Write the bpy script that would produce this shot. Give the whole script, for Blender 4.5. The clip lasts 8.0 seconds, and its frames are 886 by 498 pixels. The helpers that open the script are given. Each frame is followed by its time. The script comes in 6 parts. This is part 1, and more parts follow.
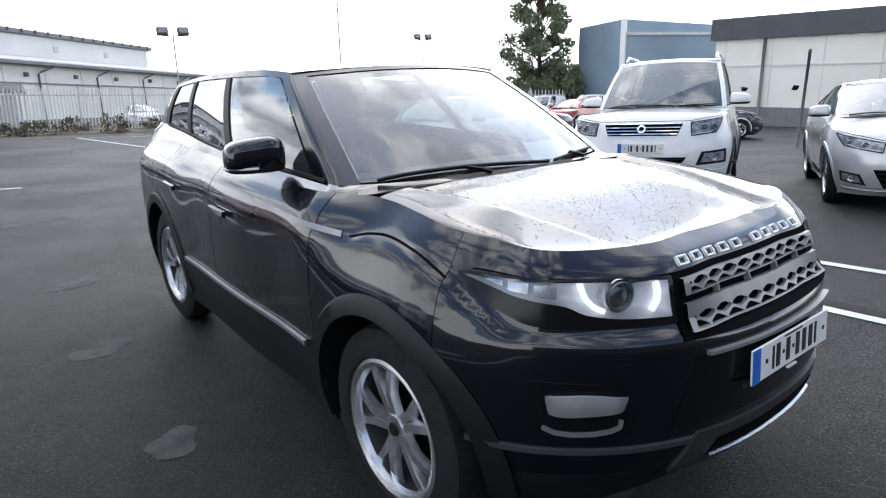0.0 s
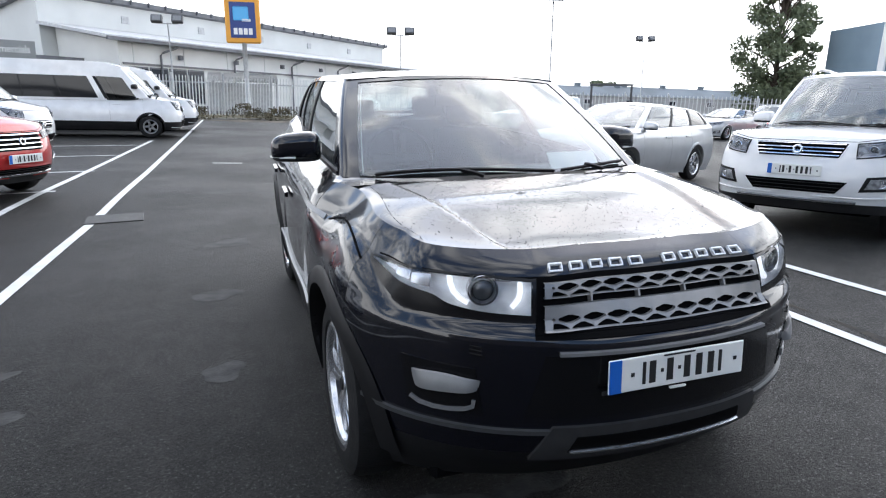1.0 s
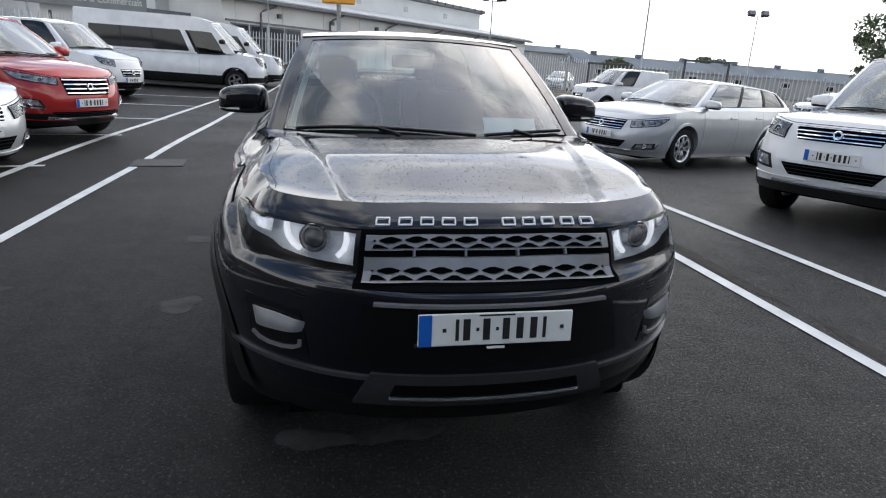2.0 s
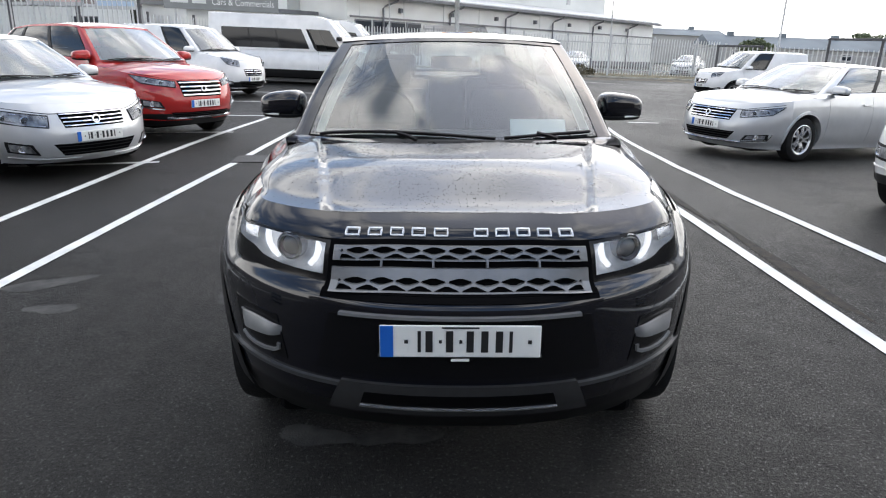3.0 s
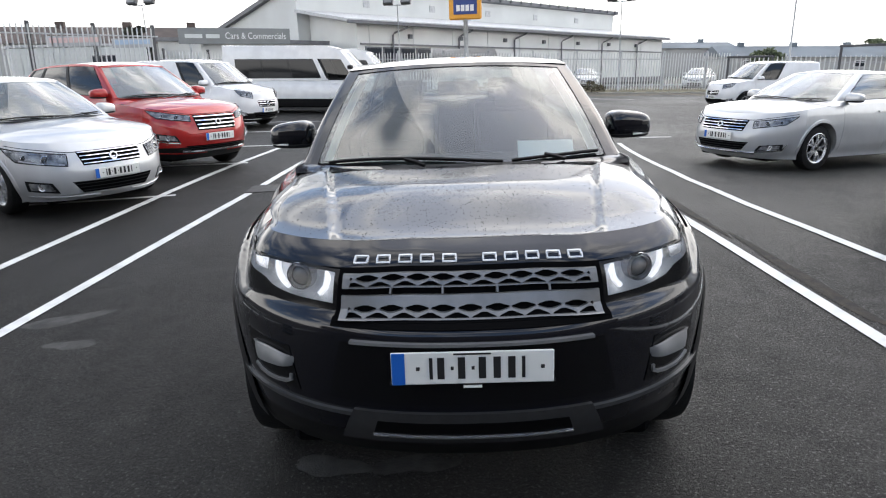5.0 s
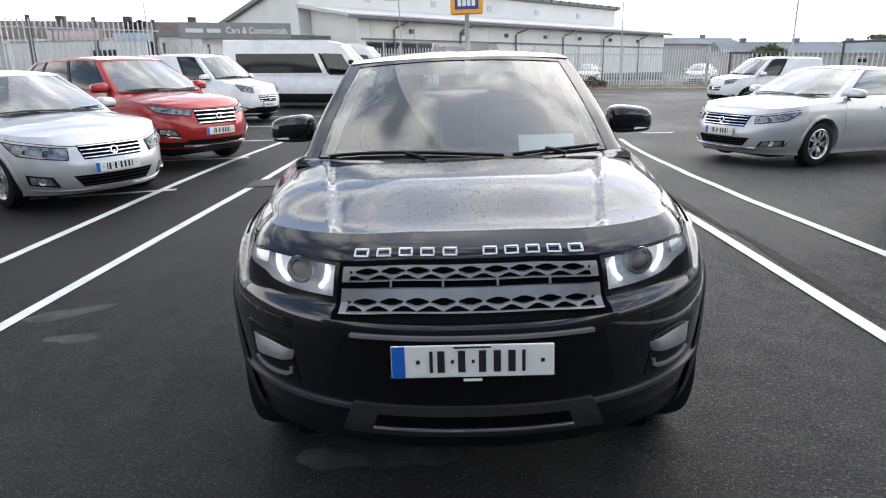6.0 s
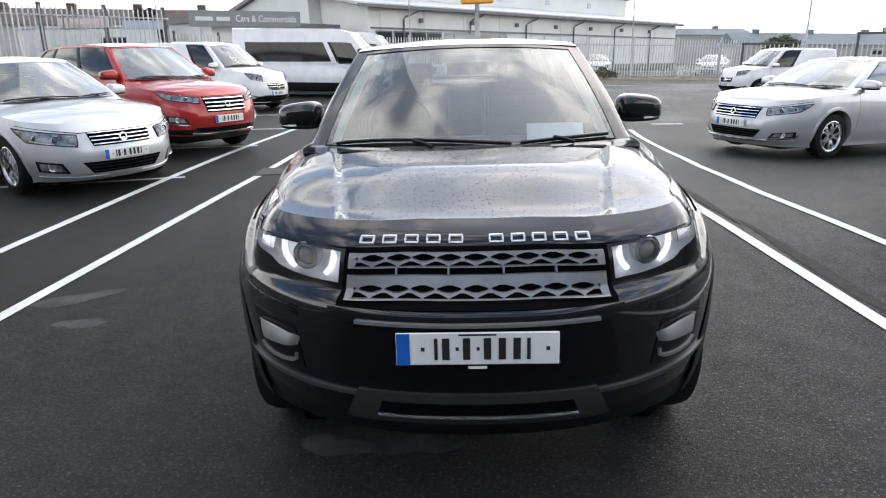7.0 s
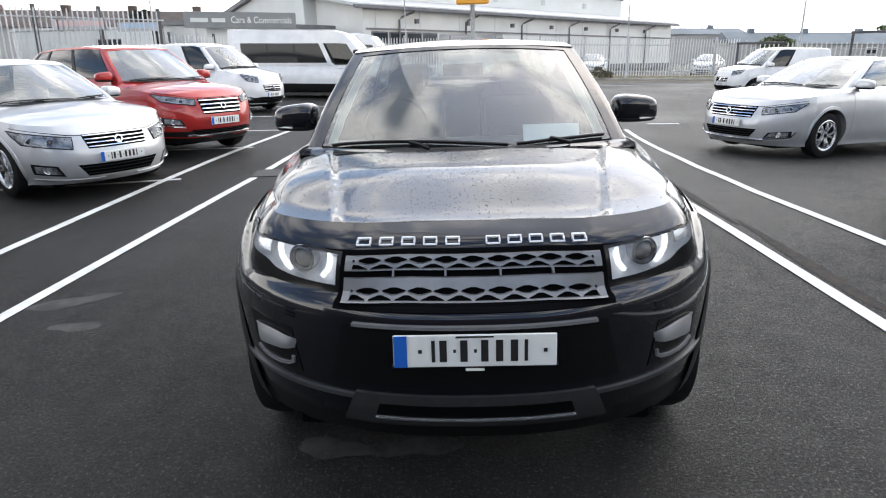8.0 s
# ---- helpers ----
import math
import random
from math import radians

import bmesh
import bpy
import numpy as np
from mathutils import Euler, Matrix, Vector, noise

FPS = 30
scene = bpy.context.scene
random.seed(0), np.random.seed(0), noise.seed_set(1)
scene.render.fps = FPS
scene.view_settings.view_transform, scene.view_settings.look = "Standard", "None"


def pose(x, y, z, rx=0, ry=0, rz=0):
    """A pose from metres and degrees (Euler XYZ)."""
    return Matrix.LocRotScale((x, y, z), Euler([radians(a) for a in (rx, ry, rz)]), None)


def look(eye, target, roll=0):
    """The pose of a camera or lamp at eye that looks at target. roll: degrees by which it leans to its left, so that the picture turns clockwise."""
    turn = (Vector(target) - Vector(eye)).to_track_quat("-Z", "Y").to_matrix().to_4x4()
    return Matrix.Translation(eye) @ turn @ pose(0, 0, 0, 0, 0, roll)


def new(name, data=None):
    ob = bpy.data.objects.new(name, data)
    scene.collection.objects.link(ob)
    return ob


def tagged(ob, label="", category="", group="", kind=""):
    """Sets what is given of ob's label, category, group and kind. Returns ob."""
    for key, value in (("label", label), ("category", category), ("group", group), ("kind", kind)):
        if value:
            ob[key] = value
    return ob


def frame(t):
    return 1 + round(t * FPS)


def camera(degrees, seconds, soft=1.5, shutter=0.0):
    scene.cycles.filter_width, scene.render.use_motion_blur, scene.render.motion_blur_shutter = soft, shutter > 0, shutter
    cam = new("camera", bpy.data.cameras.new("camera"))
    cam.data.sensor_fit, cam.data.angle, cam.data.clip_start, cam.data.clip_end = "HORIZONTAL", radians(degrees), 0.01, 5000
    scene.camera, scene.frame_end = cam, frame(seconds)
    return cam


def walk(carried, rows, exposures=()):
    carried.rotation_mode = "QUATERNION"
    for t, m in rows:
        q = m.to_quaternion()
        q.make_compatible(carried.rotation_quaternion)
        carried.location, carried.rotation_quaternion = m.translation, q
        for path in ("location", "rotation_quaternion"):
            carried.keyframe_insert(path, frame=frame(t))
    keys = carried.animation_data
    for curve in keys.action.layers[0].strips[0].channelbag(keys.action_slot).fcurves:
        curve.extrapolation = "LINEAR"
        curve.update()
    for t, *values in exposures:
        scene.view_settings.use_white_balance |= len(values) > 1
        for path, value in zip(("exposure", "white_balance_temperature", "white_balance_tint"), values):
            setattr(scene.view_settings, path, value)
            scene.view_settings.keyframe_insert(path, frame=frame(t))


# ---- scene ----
cam = camera(69.4, 8.0, soft=1.15)
PATH = [
    (0, (-2.01, -0.783, 1.554), (-0.803, 0.723, 1.028), -1.3),
    (0.5, (-1.78, -1.214, 1.571), (-0.9, 0.495, 1.02), -0.6),
    (1, (-1.346, -1.524, 1.599), (-0.69, 0.292, 1.077), 0.5),
    (1.5, (-0.939, -1.782, 1.586), (-0.442, 0.082, 1.058), -0.6),
    (1.7, (-0.794, -1.837, 1.585), (-0.309, 0.008, 0.984), 1.3),
    (2.8, (-0.123, -1.854, 1.659), (-0.071, 0.037, 1.011), 2.2),
    (3, (-0.074, -1.862, 1.67), (-0.058, 0.026, 1.01), 0.5),
    (3.5, (-0.043, -1.86, 1.669), (-0.038, 0.053, 1.087), -1.0),
    (4, (-0.054, -1.848, 1.674), (-0.01, 0.057, 1.067), -1.0),
    (4.5, (-0.06, -1.853, 1.674), (-0.003, 0.047, 1.054), -1.0),
    (5, (-0.045, -1.852, 1.681), (-0.082, 0.057, 1.085), -2.0),
    (6.5, (-0.043, -1.852, 1.666), (-0.086, 0.048, 1.042), -1.8),
    (7, (-0.038, -1.847, 1.66), (-0.103, 0.048, 1.024), -1.6),
    (7.5, (-0.029, -1.848, 1.666), (-0.081, 0.049, 1.035), -1.7),
    (8, (-0.038, -1.843, 1.664), (-0.093, 0.053, 1.029), -1.8),
]
walk(cam, [(t, look(eye, target, roll)) for t, eye, target, roll in PATH],
     exposures=[(0.0, 0.56, 6260, 10), (0.5, 0.48, 6210, 10), (1.0, 0.65, 6260, 10), (1.3, 0.18, 6260, 10), (1.7, 0.04, 6310, 10), (2.8, 0.38, 6590, 10), (3.0, 0.60, 6590, 10), (3.5, 0.53, 6610, 10), (4.5, 0.48, 6610, 10), (5.0, 0.53, 6610, 10), (6.5, 0.58, 6620, 10), (7.0, 0.61, 6620, 10), (8.0, 0.71, 6650, 10)])

# ---- world, sun, exposure ----
world = bpy.data.worlds.new("sky")
scene.world = world
world.use_nodes = True
SUN_EL, SUN_AZ = radians(42), radians(40)


def build_world():
    nt = world.node_tree
    nt.nodes.clear()
    out = nt.nodes.new("ShaderNodeOutputWorld")
    sky = nt.nodes.new("ShaderNodeTexSky")
    sky.sky_type, sky.sun_disc = "NISHITA", False
    sky.sun_elevation, sky.sun_rotation = SUN_EL, SUN_AZ
    blue = nt.nodes.new("ShaderNodeBackground")
    blue.inputs["Strength"].default_value = 0.2
    nt.links.new(sky.outputs[0], blue.inputs["Color"])
    co = nt.nodes.new("ShaderNodeTexCoord")
    mp = nt.nodes.new("ShaderNodeMapping")
    mp.inputs["Scale"].default_value = (1.0, 1.0, 2.2)
    mp.inputs["Location"].default_value = (2.9, 8.4, 6.1)
    nt.links.new(co.outputs["Generated"], mp.inputs["Vector"])
    n1 = nt.nodes.new("ShaderNodeTexNoise")
    n1.inputs["Scale"].default_value, n1.inputs["Detail"].default_value = 2.7, 6.0
    n1.inputs["Roughness"].default_value, n1.inputs["Distortion"].default_value = 0.52, 0.3
    nt.links.new(mp.outputs[0], n1.inputs["Vector"])
    cover = nt.nodes.new("ShaderNodeValToRGB")
    cover.color_ramp.elements[0].position, cover.color_ramp.elements[1].position = 0.45, 0.565
    # the cover closes towards the horizon
    sep = nt.nodes.new("ShaderNodeSeparateXYZ")
    nt.links.new(co.outputs["Generated"], sep.inputs[0])
    low = nt.nodes.new("ShaderNodeMapRange")
    low.inputs["From Min"].default_value, low.inputs["From Max"].default_value = 0.15, 0.36
    low.inputs["To Min"].default_value, low.inputs["To Max"].default_value = 0.22, 0.0
    nt.links.new(sep.outputs["Z"], low.inputs["Value"])
    add = nt.nodes.new("ShaderNodeMath")
    add.operation = "ADD"
    nt.links.new(n1.outputs["Fac"], add.inputs[0])
    nt.links.new(low.outputs[0], add.inputs[1])
    nt.links.new(add.outputs[0], cover.inputs[0])
    n2 = nt.nodes.new("ShaderNodeTexNoise")
    n2.inputs["Scale"].default_value, n2.inputs["Detail"].default_value = 5.0, 5.0
    nt.links.new(mp.outputs[0], n2.inputs["Vector"])
    shade = nt.nodes.new("ShaderNodeValToRGB")
    shade.color_ramp.elements[0].position, shade.color_ramp.elements[1].position = 0.40, 0.60
    shade.color_ramp.elements[0].color = (0.24, 0.27, 0.32, 1)
    shade.color_ramp.elements[1].color = (1.0, 1.0, 1.0, 1)
    add2 = nt.nodes.new("ShaderNodeMath")
    add2.operation = "ADD"
    nt.links.new(n2.outputs["Fac"], add2.inputs[0])
    nt.links.new(low.outputs[0], add2.inputs[1])
    nt.links.new(add2.outputs[0], shade.inputs[0])
    cloud = nt.nodes.new("ShaderNodeBackground")
    cloud.inputs["Strength"].default_value = 1.25
    # thin cloud scatters more light near the sun
    dot = nt.nodes.new("ShaderNodeVectorMath")
    dot.operation = "DOT_PRODUCT"
    dot.inputs[1].default_value = (math.sin(SUN_AZ) * math.cos(SUN_EL), math.cos(SUN_AZ) * math.cos(SUN_EL), math.sin(SUN_EL))
    nt.links.new(co.outputs["Generated"], dot.inputs[0])
    glow = nt.nodes.new("ShaderNodeMapRange")
    glow.interpolation_type = "SMOOTHSTEP"
    glow.inputs["From Min"].default_value, glow.inputs["From Max"].default_value = 0.55, 1.0
    glow.inputs["To Min"].default_value, glow.inputs["To Max"].default_value = 1.8, 2.1
    nt.links.new(dot.outputs["Value"], glow.inputs["Value"])
    nt.links.new(glow.outputs[0], cloud.inputs["Strength"])
    nt.links.new(shade.outputs[0], cloud.inputs["Color"])
    mix = nt.nodes.new("ShaderNodeMixShader")
    nt.links.new(cover.outputs[0], mix.inputs[0])
    nt.links.new(blue.outputs[0], mix.inputs[1])
    nt.links.new(cloud.outputs[0], mix.inputs[2])
    nt.links.new(mix.outputs[0], out.inputs["Surface"])


build_world()
sun = new("sun", bpy.data.lights.new("sun", "SUN"))
sun.data.energy, sun.data.angle, sun.data.color = 1.0, radians(85), (1.0, 0.97, 0.92)
# a veiled sun stands beyond the parked car
sun.matrix_world = look((0, 0, 0), (-math.sin(SUN_AZ) * math.cos(SUN_EL), -math.cos(SUN_AZ) * math.cos(SUN_EL), -math.sin(SUN_EL)))


# ---- materials ----
MATS = {}


def material(name, color, rough=0.5, metal=0.0, coat=0.0, spec=0.5, emit=0.0, vary=0.0, scale=6.0, bump=0.0, bscale=60.0, alt=None, rvary=0.0):
    if name in MATS:
        return MATS[name]
    m = bpy.data.materials.new(name)
    m.use_nodes = True
    nt = m.node_tree
    b = nt.nodes["Principled BSDF"]
    b.inputs["Base Color"].default_value = (*color, 1)
    b.inputs["Roughness"].default_value = rough
    b.inputs["Metallic"].default_value = metal
    b.inputs["Coat Weight"].default_value = coat
    b.inputs["Coat Roughness"].default_value = 0.03
    b.inputs["Specular IOR Level"].default_value = spec
    if emit:
        b.inputs["Emission Color"].default_value = (*color, 1)
        b.inputs["Emission Strength"].default_value = emit
    co = nt.nodes.new("ShaderNodeTexCoord")
    if vary or rvary:
        n = nt.nodes.new("ShaderNodeTexNoise")
        n.inputs["Scale"].default_value, n.inputs["Detail"].default_value = scale, 6.0
        nt.links.new(co.outputs["Object"], n.inputs["Vector"])
        if vary:
            r = nt.nodes.new("ShaderNodeValToRGB")
            lo = alt or tuple(c * (1 - vary) for c in color)
            r.color_ramp.elements[0].color, r.color_ramp.elements[1].color = (*lo, 1), (*color, 1)
            r.color_ramp.elements[0].position, r.color_ramp.elements[1].position = 0.35, 0.65
            nt.links.new(n.outputs["Fac"], r.inputs[0])
            nt.links.new(r.outputs[0], b.inputs["Base Color"])
        if rvary:
            mr = nt.nodes.new("ShaderNodeMapRange")
            mr.inputs["To Min"].default_value, mr.inputs["To Max"].default_value = max(0.02, rough - rvary), rough + rvary
            nt.links.new(n.outputs["Fac"], mr.inputs["Value"])
            nt.links.new(mr.outputs[0], b.inputs["Roughness"])
    if bump:
        n = nt.nodes.new("ShaderNodeTexNoise")
        n.inputs["Scale"].default_value, n.inputs["Detail"].default_value = bscale, 4.0
        nt.links.new(co.outputs["Object"], n.inputs["Vector"])
        bp = nt.nodes.new("ShaderNodeBump")
        bp.inputs["Strength"].default_value, bp.inputs["Distance"].default_value = bump, 0.01
        nt.links.new(n.outputs["Fac"], bp.inputs["Height"])
        nt.links.new(bp.outputs[0], b.inputs["Normal"])
    MATS[name] = m
    return m


def glass_material(name, tint, ior=1.5, boost=1.0, dust=0.0, most=1.0):
    m = bpy.data.materials.new(name)
    m.use_nodes = True
    nt = m.node_tree
    nt.nodes.clear()
    out = nt.nodes.new("ShaderNodeOutputMaterial")
    tr = nt.nodes.new("ShaderNodeBsdfTransparent")
    tr.inputs["Color"].default_value = (*tint, 1)
    gl = nt.nodes.new("ShaderNodeBsdfGlossy")
    gl.inputs["Roughness"].default_value = 0.01
    fr = nt.nodes.new("ShaderNodeFresnel")
    fr.inputs["IOR"].default_value = ior
    mu = nt.nodes.new("ShaderNodeMath")
    mu.operation, mu.use_clamp = "MULTIPLY", True
    mu.inputs[1].default_value = boost
    mx = nt.nodes.new("ShaderNodeMixShader")
    nt.links.new(fr.outputs[0], mu.inputs[0])
    cap = nt.nodes.new("ShaderNodeMath")
    cap.operation = "MINIMUM"
    cap.inputs[1].default_value = most
    nt.links.new(mu.outputs[0], cap.inputs[0])
    nt.links.new(cap.outputs[0], mx.inputs[0])
    nt.links.new(tr.outputs[0], mx.inputs[1])
    nt.links.new(gl.outputs[0], mx.inputs[2])
    if dust:
        # a film of dust and dried rain
        film = nt.nodes.new("ShaderNodeBsdfDiffuse")
        film.inputs["Color"].default_value = (0.72, 0.84, 0.86, 1)
        co = nt.nodes.new("ShaderNodeTexCoord")
        n = nt.nodes.new("ShaderNodeTexNoise")
        n.inputs["Scale"].default_value, n.inputs["Detail"].default_value = 3.0, 7.0
        nt.links.new(co.outputs["Object"], n.inputs["Vector"])
        mr = nt.nodes.new("ShaderNodeMapRange")
        mr.inputs["From Min"].default_value, mr.inputs["From Max"].default_value = 0.3, 0.7
        mr.inputs["To Min"].default_value, mr.inputs["To Max"].default_value = dust * 0.6, dust * 1.4
        nt.links.new(n.outputs["Fac"], mr.inputs["Value"])
        mf = nt.nodes.new("ShaderNodeMixShader")
        nt.links.new(mr.outputs[0], mf.inputs[0])
        nt.links.new(mx.outputs[0], mf.inputs[1])
        nt.links.new(film.outputs[0], mf.inputs[2])
        mx = mf
    nt.links.new(mx.outputs[0], out.inputs["Surface"])
    return m


def paint(name, color, metal=0.0, rough=0.35, ior=1.55):
    m = material("paint " + name, color, rough, metal, coat=1.0, spec=0.1, vary=0.12, scale=3.0, rvary=0.08)
    m.node_tree.nodes["Principled BSDF"].inputs["Coat IOR"].default_value = ior
    return m


M_GLASS = glass_material("window glass", (0.70, 0.80, 0.79), 1.6, 2.3, 0.02, 0.58)
M_GLASS_PALE = glass_material("sky-lit window glass", (0.50, 0.58, 0.57), 1.6, 2.6, 0.07, 0.42)
M_PRIVACY = glass_material("privacy glass", (0.06, 0.065, 0.07), 1.55, 1.3)
M_LENS = glass_material("lamp lens", (0.95, 0.97, 1.0), 1.45)
M_RUBBER = material("tyre rubber", (0.016, 0.016, 0.0165), 0.75, spec=0.2, vary=0.4, scale=20, bump=0.3, bscale=120)
M_BLACK = material("black plastic", (0.010, 0.010, 0.011), 0.5, spec=0.25, vary=0.3, scale=8)
# near-black parts; also paints the shade in openings and below the grille
M_DARK = material("near-black parts and shade", (0.003, 0.003, 0.0035), 0.9, spec=0.05)
M_ALLOY = material("alloy silver", (0.70, 0.71, 0.73), 0.26, 0.9, vary=0.1, scale=9)
M_CHROME = material("chrome", (0.85, 0.86, 0.88), 0.1, 1.0)
M_SATIN = material("satin silver plastic", (0.26, 0.26, 0.262), 0.36, 0.5, vary=0.12, scale=20)
M_GREY = material("satin dark grey plastic", (0.07, 0.072, 0.075), 0.42, 0.4, vary=0.15, scale=20)
M_BEZEL = material("satin silver bezel", (0.21, 0.212, 0.216), 0.45, 0.3, vary=0.12, scale=20)
M_SKID = material("satin grey guard", (0.042, 0.042, 0.043), 0.5, 0.2, spec=0.3, vary=0.15, scale=20)
M_SEAT = material("dark seat cloth", (0.03, 0.03, 0.033), 0.8, vary=0.3, scale=15, bump=0.2)
M_GLOSS = material("gloss black plastic", (0.006, 0.006, 0.007), 0.2, spec=0.3, vary=0.2, scale=6)
M_LENSBALL = material("projector glass", (0.05, 0.055, 0.06), 0.04, spec=0.9)
M_BANDGLASS = material("dark tinted glass", (0.012, 0.013, 0.015), 0.08, spec=0.4)
M_DRLOFF = material("clear light guide", (0.75, 0.76, 0.78), 0.25, vary=0.1)
M_DASH = material("dashboard vinyl", (0.02, 0.02, 0.022), 0.6, vary=0.2, scale=30, bump=0.15)
M_REFL = material("headlamp reflector", (0.62, 0.63, 0.66), 0.26, 0.8, vary=0.4, scale=18)
M_CLOTH = material("pale headlining cloth", (0.74, 0.76, 0.74), 0.8, vary=0.1)
M_DRL = material("daylight lamp strip", (0.92, 0.93, 0.95), 0.3, emit=0.55)
M_LAMPBASE = material("lamp housing", (0.42, 0.43, 0.44), 0.3, 0.4, vary=0.5, scale=16, alt=(0.10, 0.10, 0.11))
M_BOWL = material("silver headlamp bowl", (0.84, 0.845, 0.85), 0.38, 0.15, vary=0.3, scale=14)
M_PLATE = material("number plate white", (0.80, 0.80, 0.76), 0.4, vary=0.05)
M_INK = material("black ink", (0.015, 0.015, 0.015), 0.5)
M_EU = material("plate blue", (0.012, 0.12, 0.50), 0.4)
M_PAPER = material("white paper", (0.8, 0.8, 0.78), 0.7)
M_BADGE = material("white metal letters", (0.82, 0.83, 0.84), 0.25, 0.3)


# ---- mesh helpers ----
def part(name, bm, mat, parent=None, label=""):
    me = bpy.data.meshes.new(name)
    bm.to_mesh(me)
    bm.free()
    me.materials.append(mat)
    ob = new(name, me)
    if parent:
        ob.parent = parent
    if label:
        ob["label"] = label
    return ob


def thing(name, m, label, category, group="", kind=""):
    ob = new(name)
    ob.matrix_world = m
    return tagged(ob, label, category, group, kind)


def smooth(bm, angle=35):
    for f in bm.faces:
        f.smooth = True
    for e in bm.edges:
        if len(e.link_faces) == 2 and e.calc_face_angle(0) > radians(angle):
            e.smooth = False
    return bm


def box_bm(x0, x1, y0, y1, z0, z1, bevel=0.0, bm=None, seg=1):
    own = bmesh.new()
    v = [own.verts.new((x, y, z)) for x in (x0, x1) for y in (y0, y1) for z in (z0, z1)]
    for q in ((0, 1, 3, 2), (4, 6, 7, 5), (0, 4, 5, 1), (2, 3, 7, 6), (0, 2, 6, 4), (1, 5, 7, 3)):
        own.faces.new([v[i] for i in q])
    if bevel:
        bmesh.ops.bevel(own, geom=list(own.edges), offset=bevel, segments=seg, affect="EDGES", profile=0.6)
        smooth(own)
    if bm is None:
        return own
    return join(bm, own)


def join(bm, other, m=None):
    if m is not None:
        other.transform(m)
    me = bpy.data.meshes.new("tmp")
    other.to_mesh(me)
    other.free()
    bm.from_mesh(me)
    bpy.data.meshes.remove(me)
    return bm


def lathe(profile, n=32, axis="x"):
    """Profile of (along, radius) pairs turned round the axis."""
    bm = bmesh.new()
    rings = []
    for k in range(n):
        a = 2 * math.pi * k / n
        ring = []
        for t, r in profile:
            c, s = r * math.cos(a), r * math.sin(a)
            ring.append(bm.verts.new((t, c, s) if axis == "x" else (c, s, t) if axis == "z" else (c, t, s)))
        rings.append(ring)
    for k in range(n):
        a, b = rings[k], rings[(k + 1) % n]
        for i in range(len(profile) - 1):
            bm.faces.new((a[i], a[i + 1], b[i + 1], b[i]))
    bmesh.ops.remove_doubles(bm, verts=bm.verts, dist=1e-5)
    bmesh.ops.recalc_face_normals(bm, faces=bm.faces)
    return smooth(bm)


def tube(points, r, n=8, closed=False, bm=None, r2=None):
    bm = bm or bmesh.new()
    pts = [Vector(p) for p in points]
    rings = []
    up0 = Vector((0, 0, 1))
    for i, p in enumerate(pts):
        d = (pts[min(i + 1, len(pts) - 1)] - pts[max(i - 1, 0)]).normalized()
        up = up0 if abs(d.z) < 0.9 else Vector((1, 0, 0))
        a = d.cross(up).normalized()
        b = a.cross(d)
        rr = r if r2 is None else r + (r2 - r) * i / max(1, len(pts) - 1)
        rings.append([bm.verts.new(p + (a * math.cos(2 * math.pi * k / n) + b * math.sin(2 * math.pi * k / n)) * rr) for k in range(n)])
    for i in range(len(rings) - 1):
        for k in range(n):
            f = bm.faces.new((rings[i][k], rings[i][(k + 1) % n], rings[i + 1][(k + 1) % n], rings[i + 1][k]))
            f.smooth = True
    bm.faces.new(rings[0])
    bm.faces.new(list(reversed(rings[-1])))
    return bm


def ellipsoid(rx, ry, rz, power=2.0, nu=20, nv=12):
    bm = bmesh.new()

    def sp(c):
        return math.copysign(abs(c) ** (2 / power), c)
    rows = []
    for j in range(nv + 1):
        b = -math.pi / 2 + math.pi * j / nv
        rows.append([bm.verts.new((rx * sp(math.cos(b)) * sp(math.cos(a)), ry * sp(math.cos(b)) * sp(math.sin(a)), rz * sp(math.sin(b))))
                     for a in (2 * math.pi * i / nu for i in range(nu))])
    for j in range(nv):
        for i in range(nu):
            bm.faces.new((rows[j][i], rows[j][(i + 1) % nu], rows[j + 1][(i + 1) % nu], rows[j + 1][i]))
    bmesh.ops.remove_doubles(bm, verts=bm.verts, dist=1e-5)
    bmesh.ops.recalc_face_normals(bm, faces=bm.faces)
    for f in bm.faces:
        f.smooth = True
    return bm


def curve(*pts):
    """A smooth curve through a few (x, y) pairs, flat beyond its ends."""
    xs = np.array([p[0] for p in pts], float)
    ys = np.array([p[1] for p in pts], float)
    if len(xs) == 1:
        return lambda x: float(ys[0])
    d = np.diff(ys) / np.diff(xs)
    t = np.concatenate([[d[0]], [0 if a * b <= 0 else 2 * a * b / (a + b) for a, b in zip(d[:-1], d[1:])], [d[-1]]])

    def f(x):
        if x <= xs[0]:
            return float(ys[0])
        if x >= xs[-1]:
            return float(ys[-1])
        i = int(np.searchsorted(xs, x) - 1)
        h = xs[i + 1] - xs[i]
        s = (x - xs[i]) / h
        return float((1 + 2 * s) * (1 - s) ** 2 * ys[i] + s * (1 - s) ** 2 * h * t[i] + s * s * (3 - 2 * s) * ys[i + 1] + s * s * (s - 1) * h * t[i + 1])
    return f


def step(a, b, x):
    t = min(1.0, max(0.0, (x - a) / (b - a)))
    return t * t * (3 - 2 * t)


def ground_z(x, y):
    """The tarmac is level round the dark car and falls gently away from it."""
    w = step(2.2, 8.0, math.hypot(x, (y - 2.2) * 0.8))
    return w * (-0.0326 * x * step(-1.0, 9.0, y) - 0.025 * (y - 2.0) * step(-30.0, 2.0, y))


CORE = Vector((0, 2.2, 0.6))


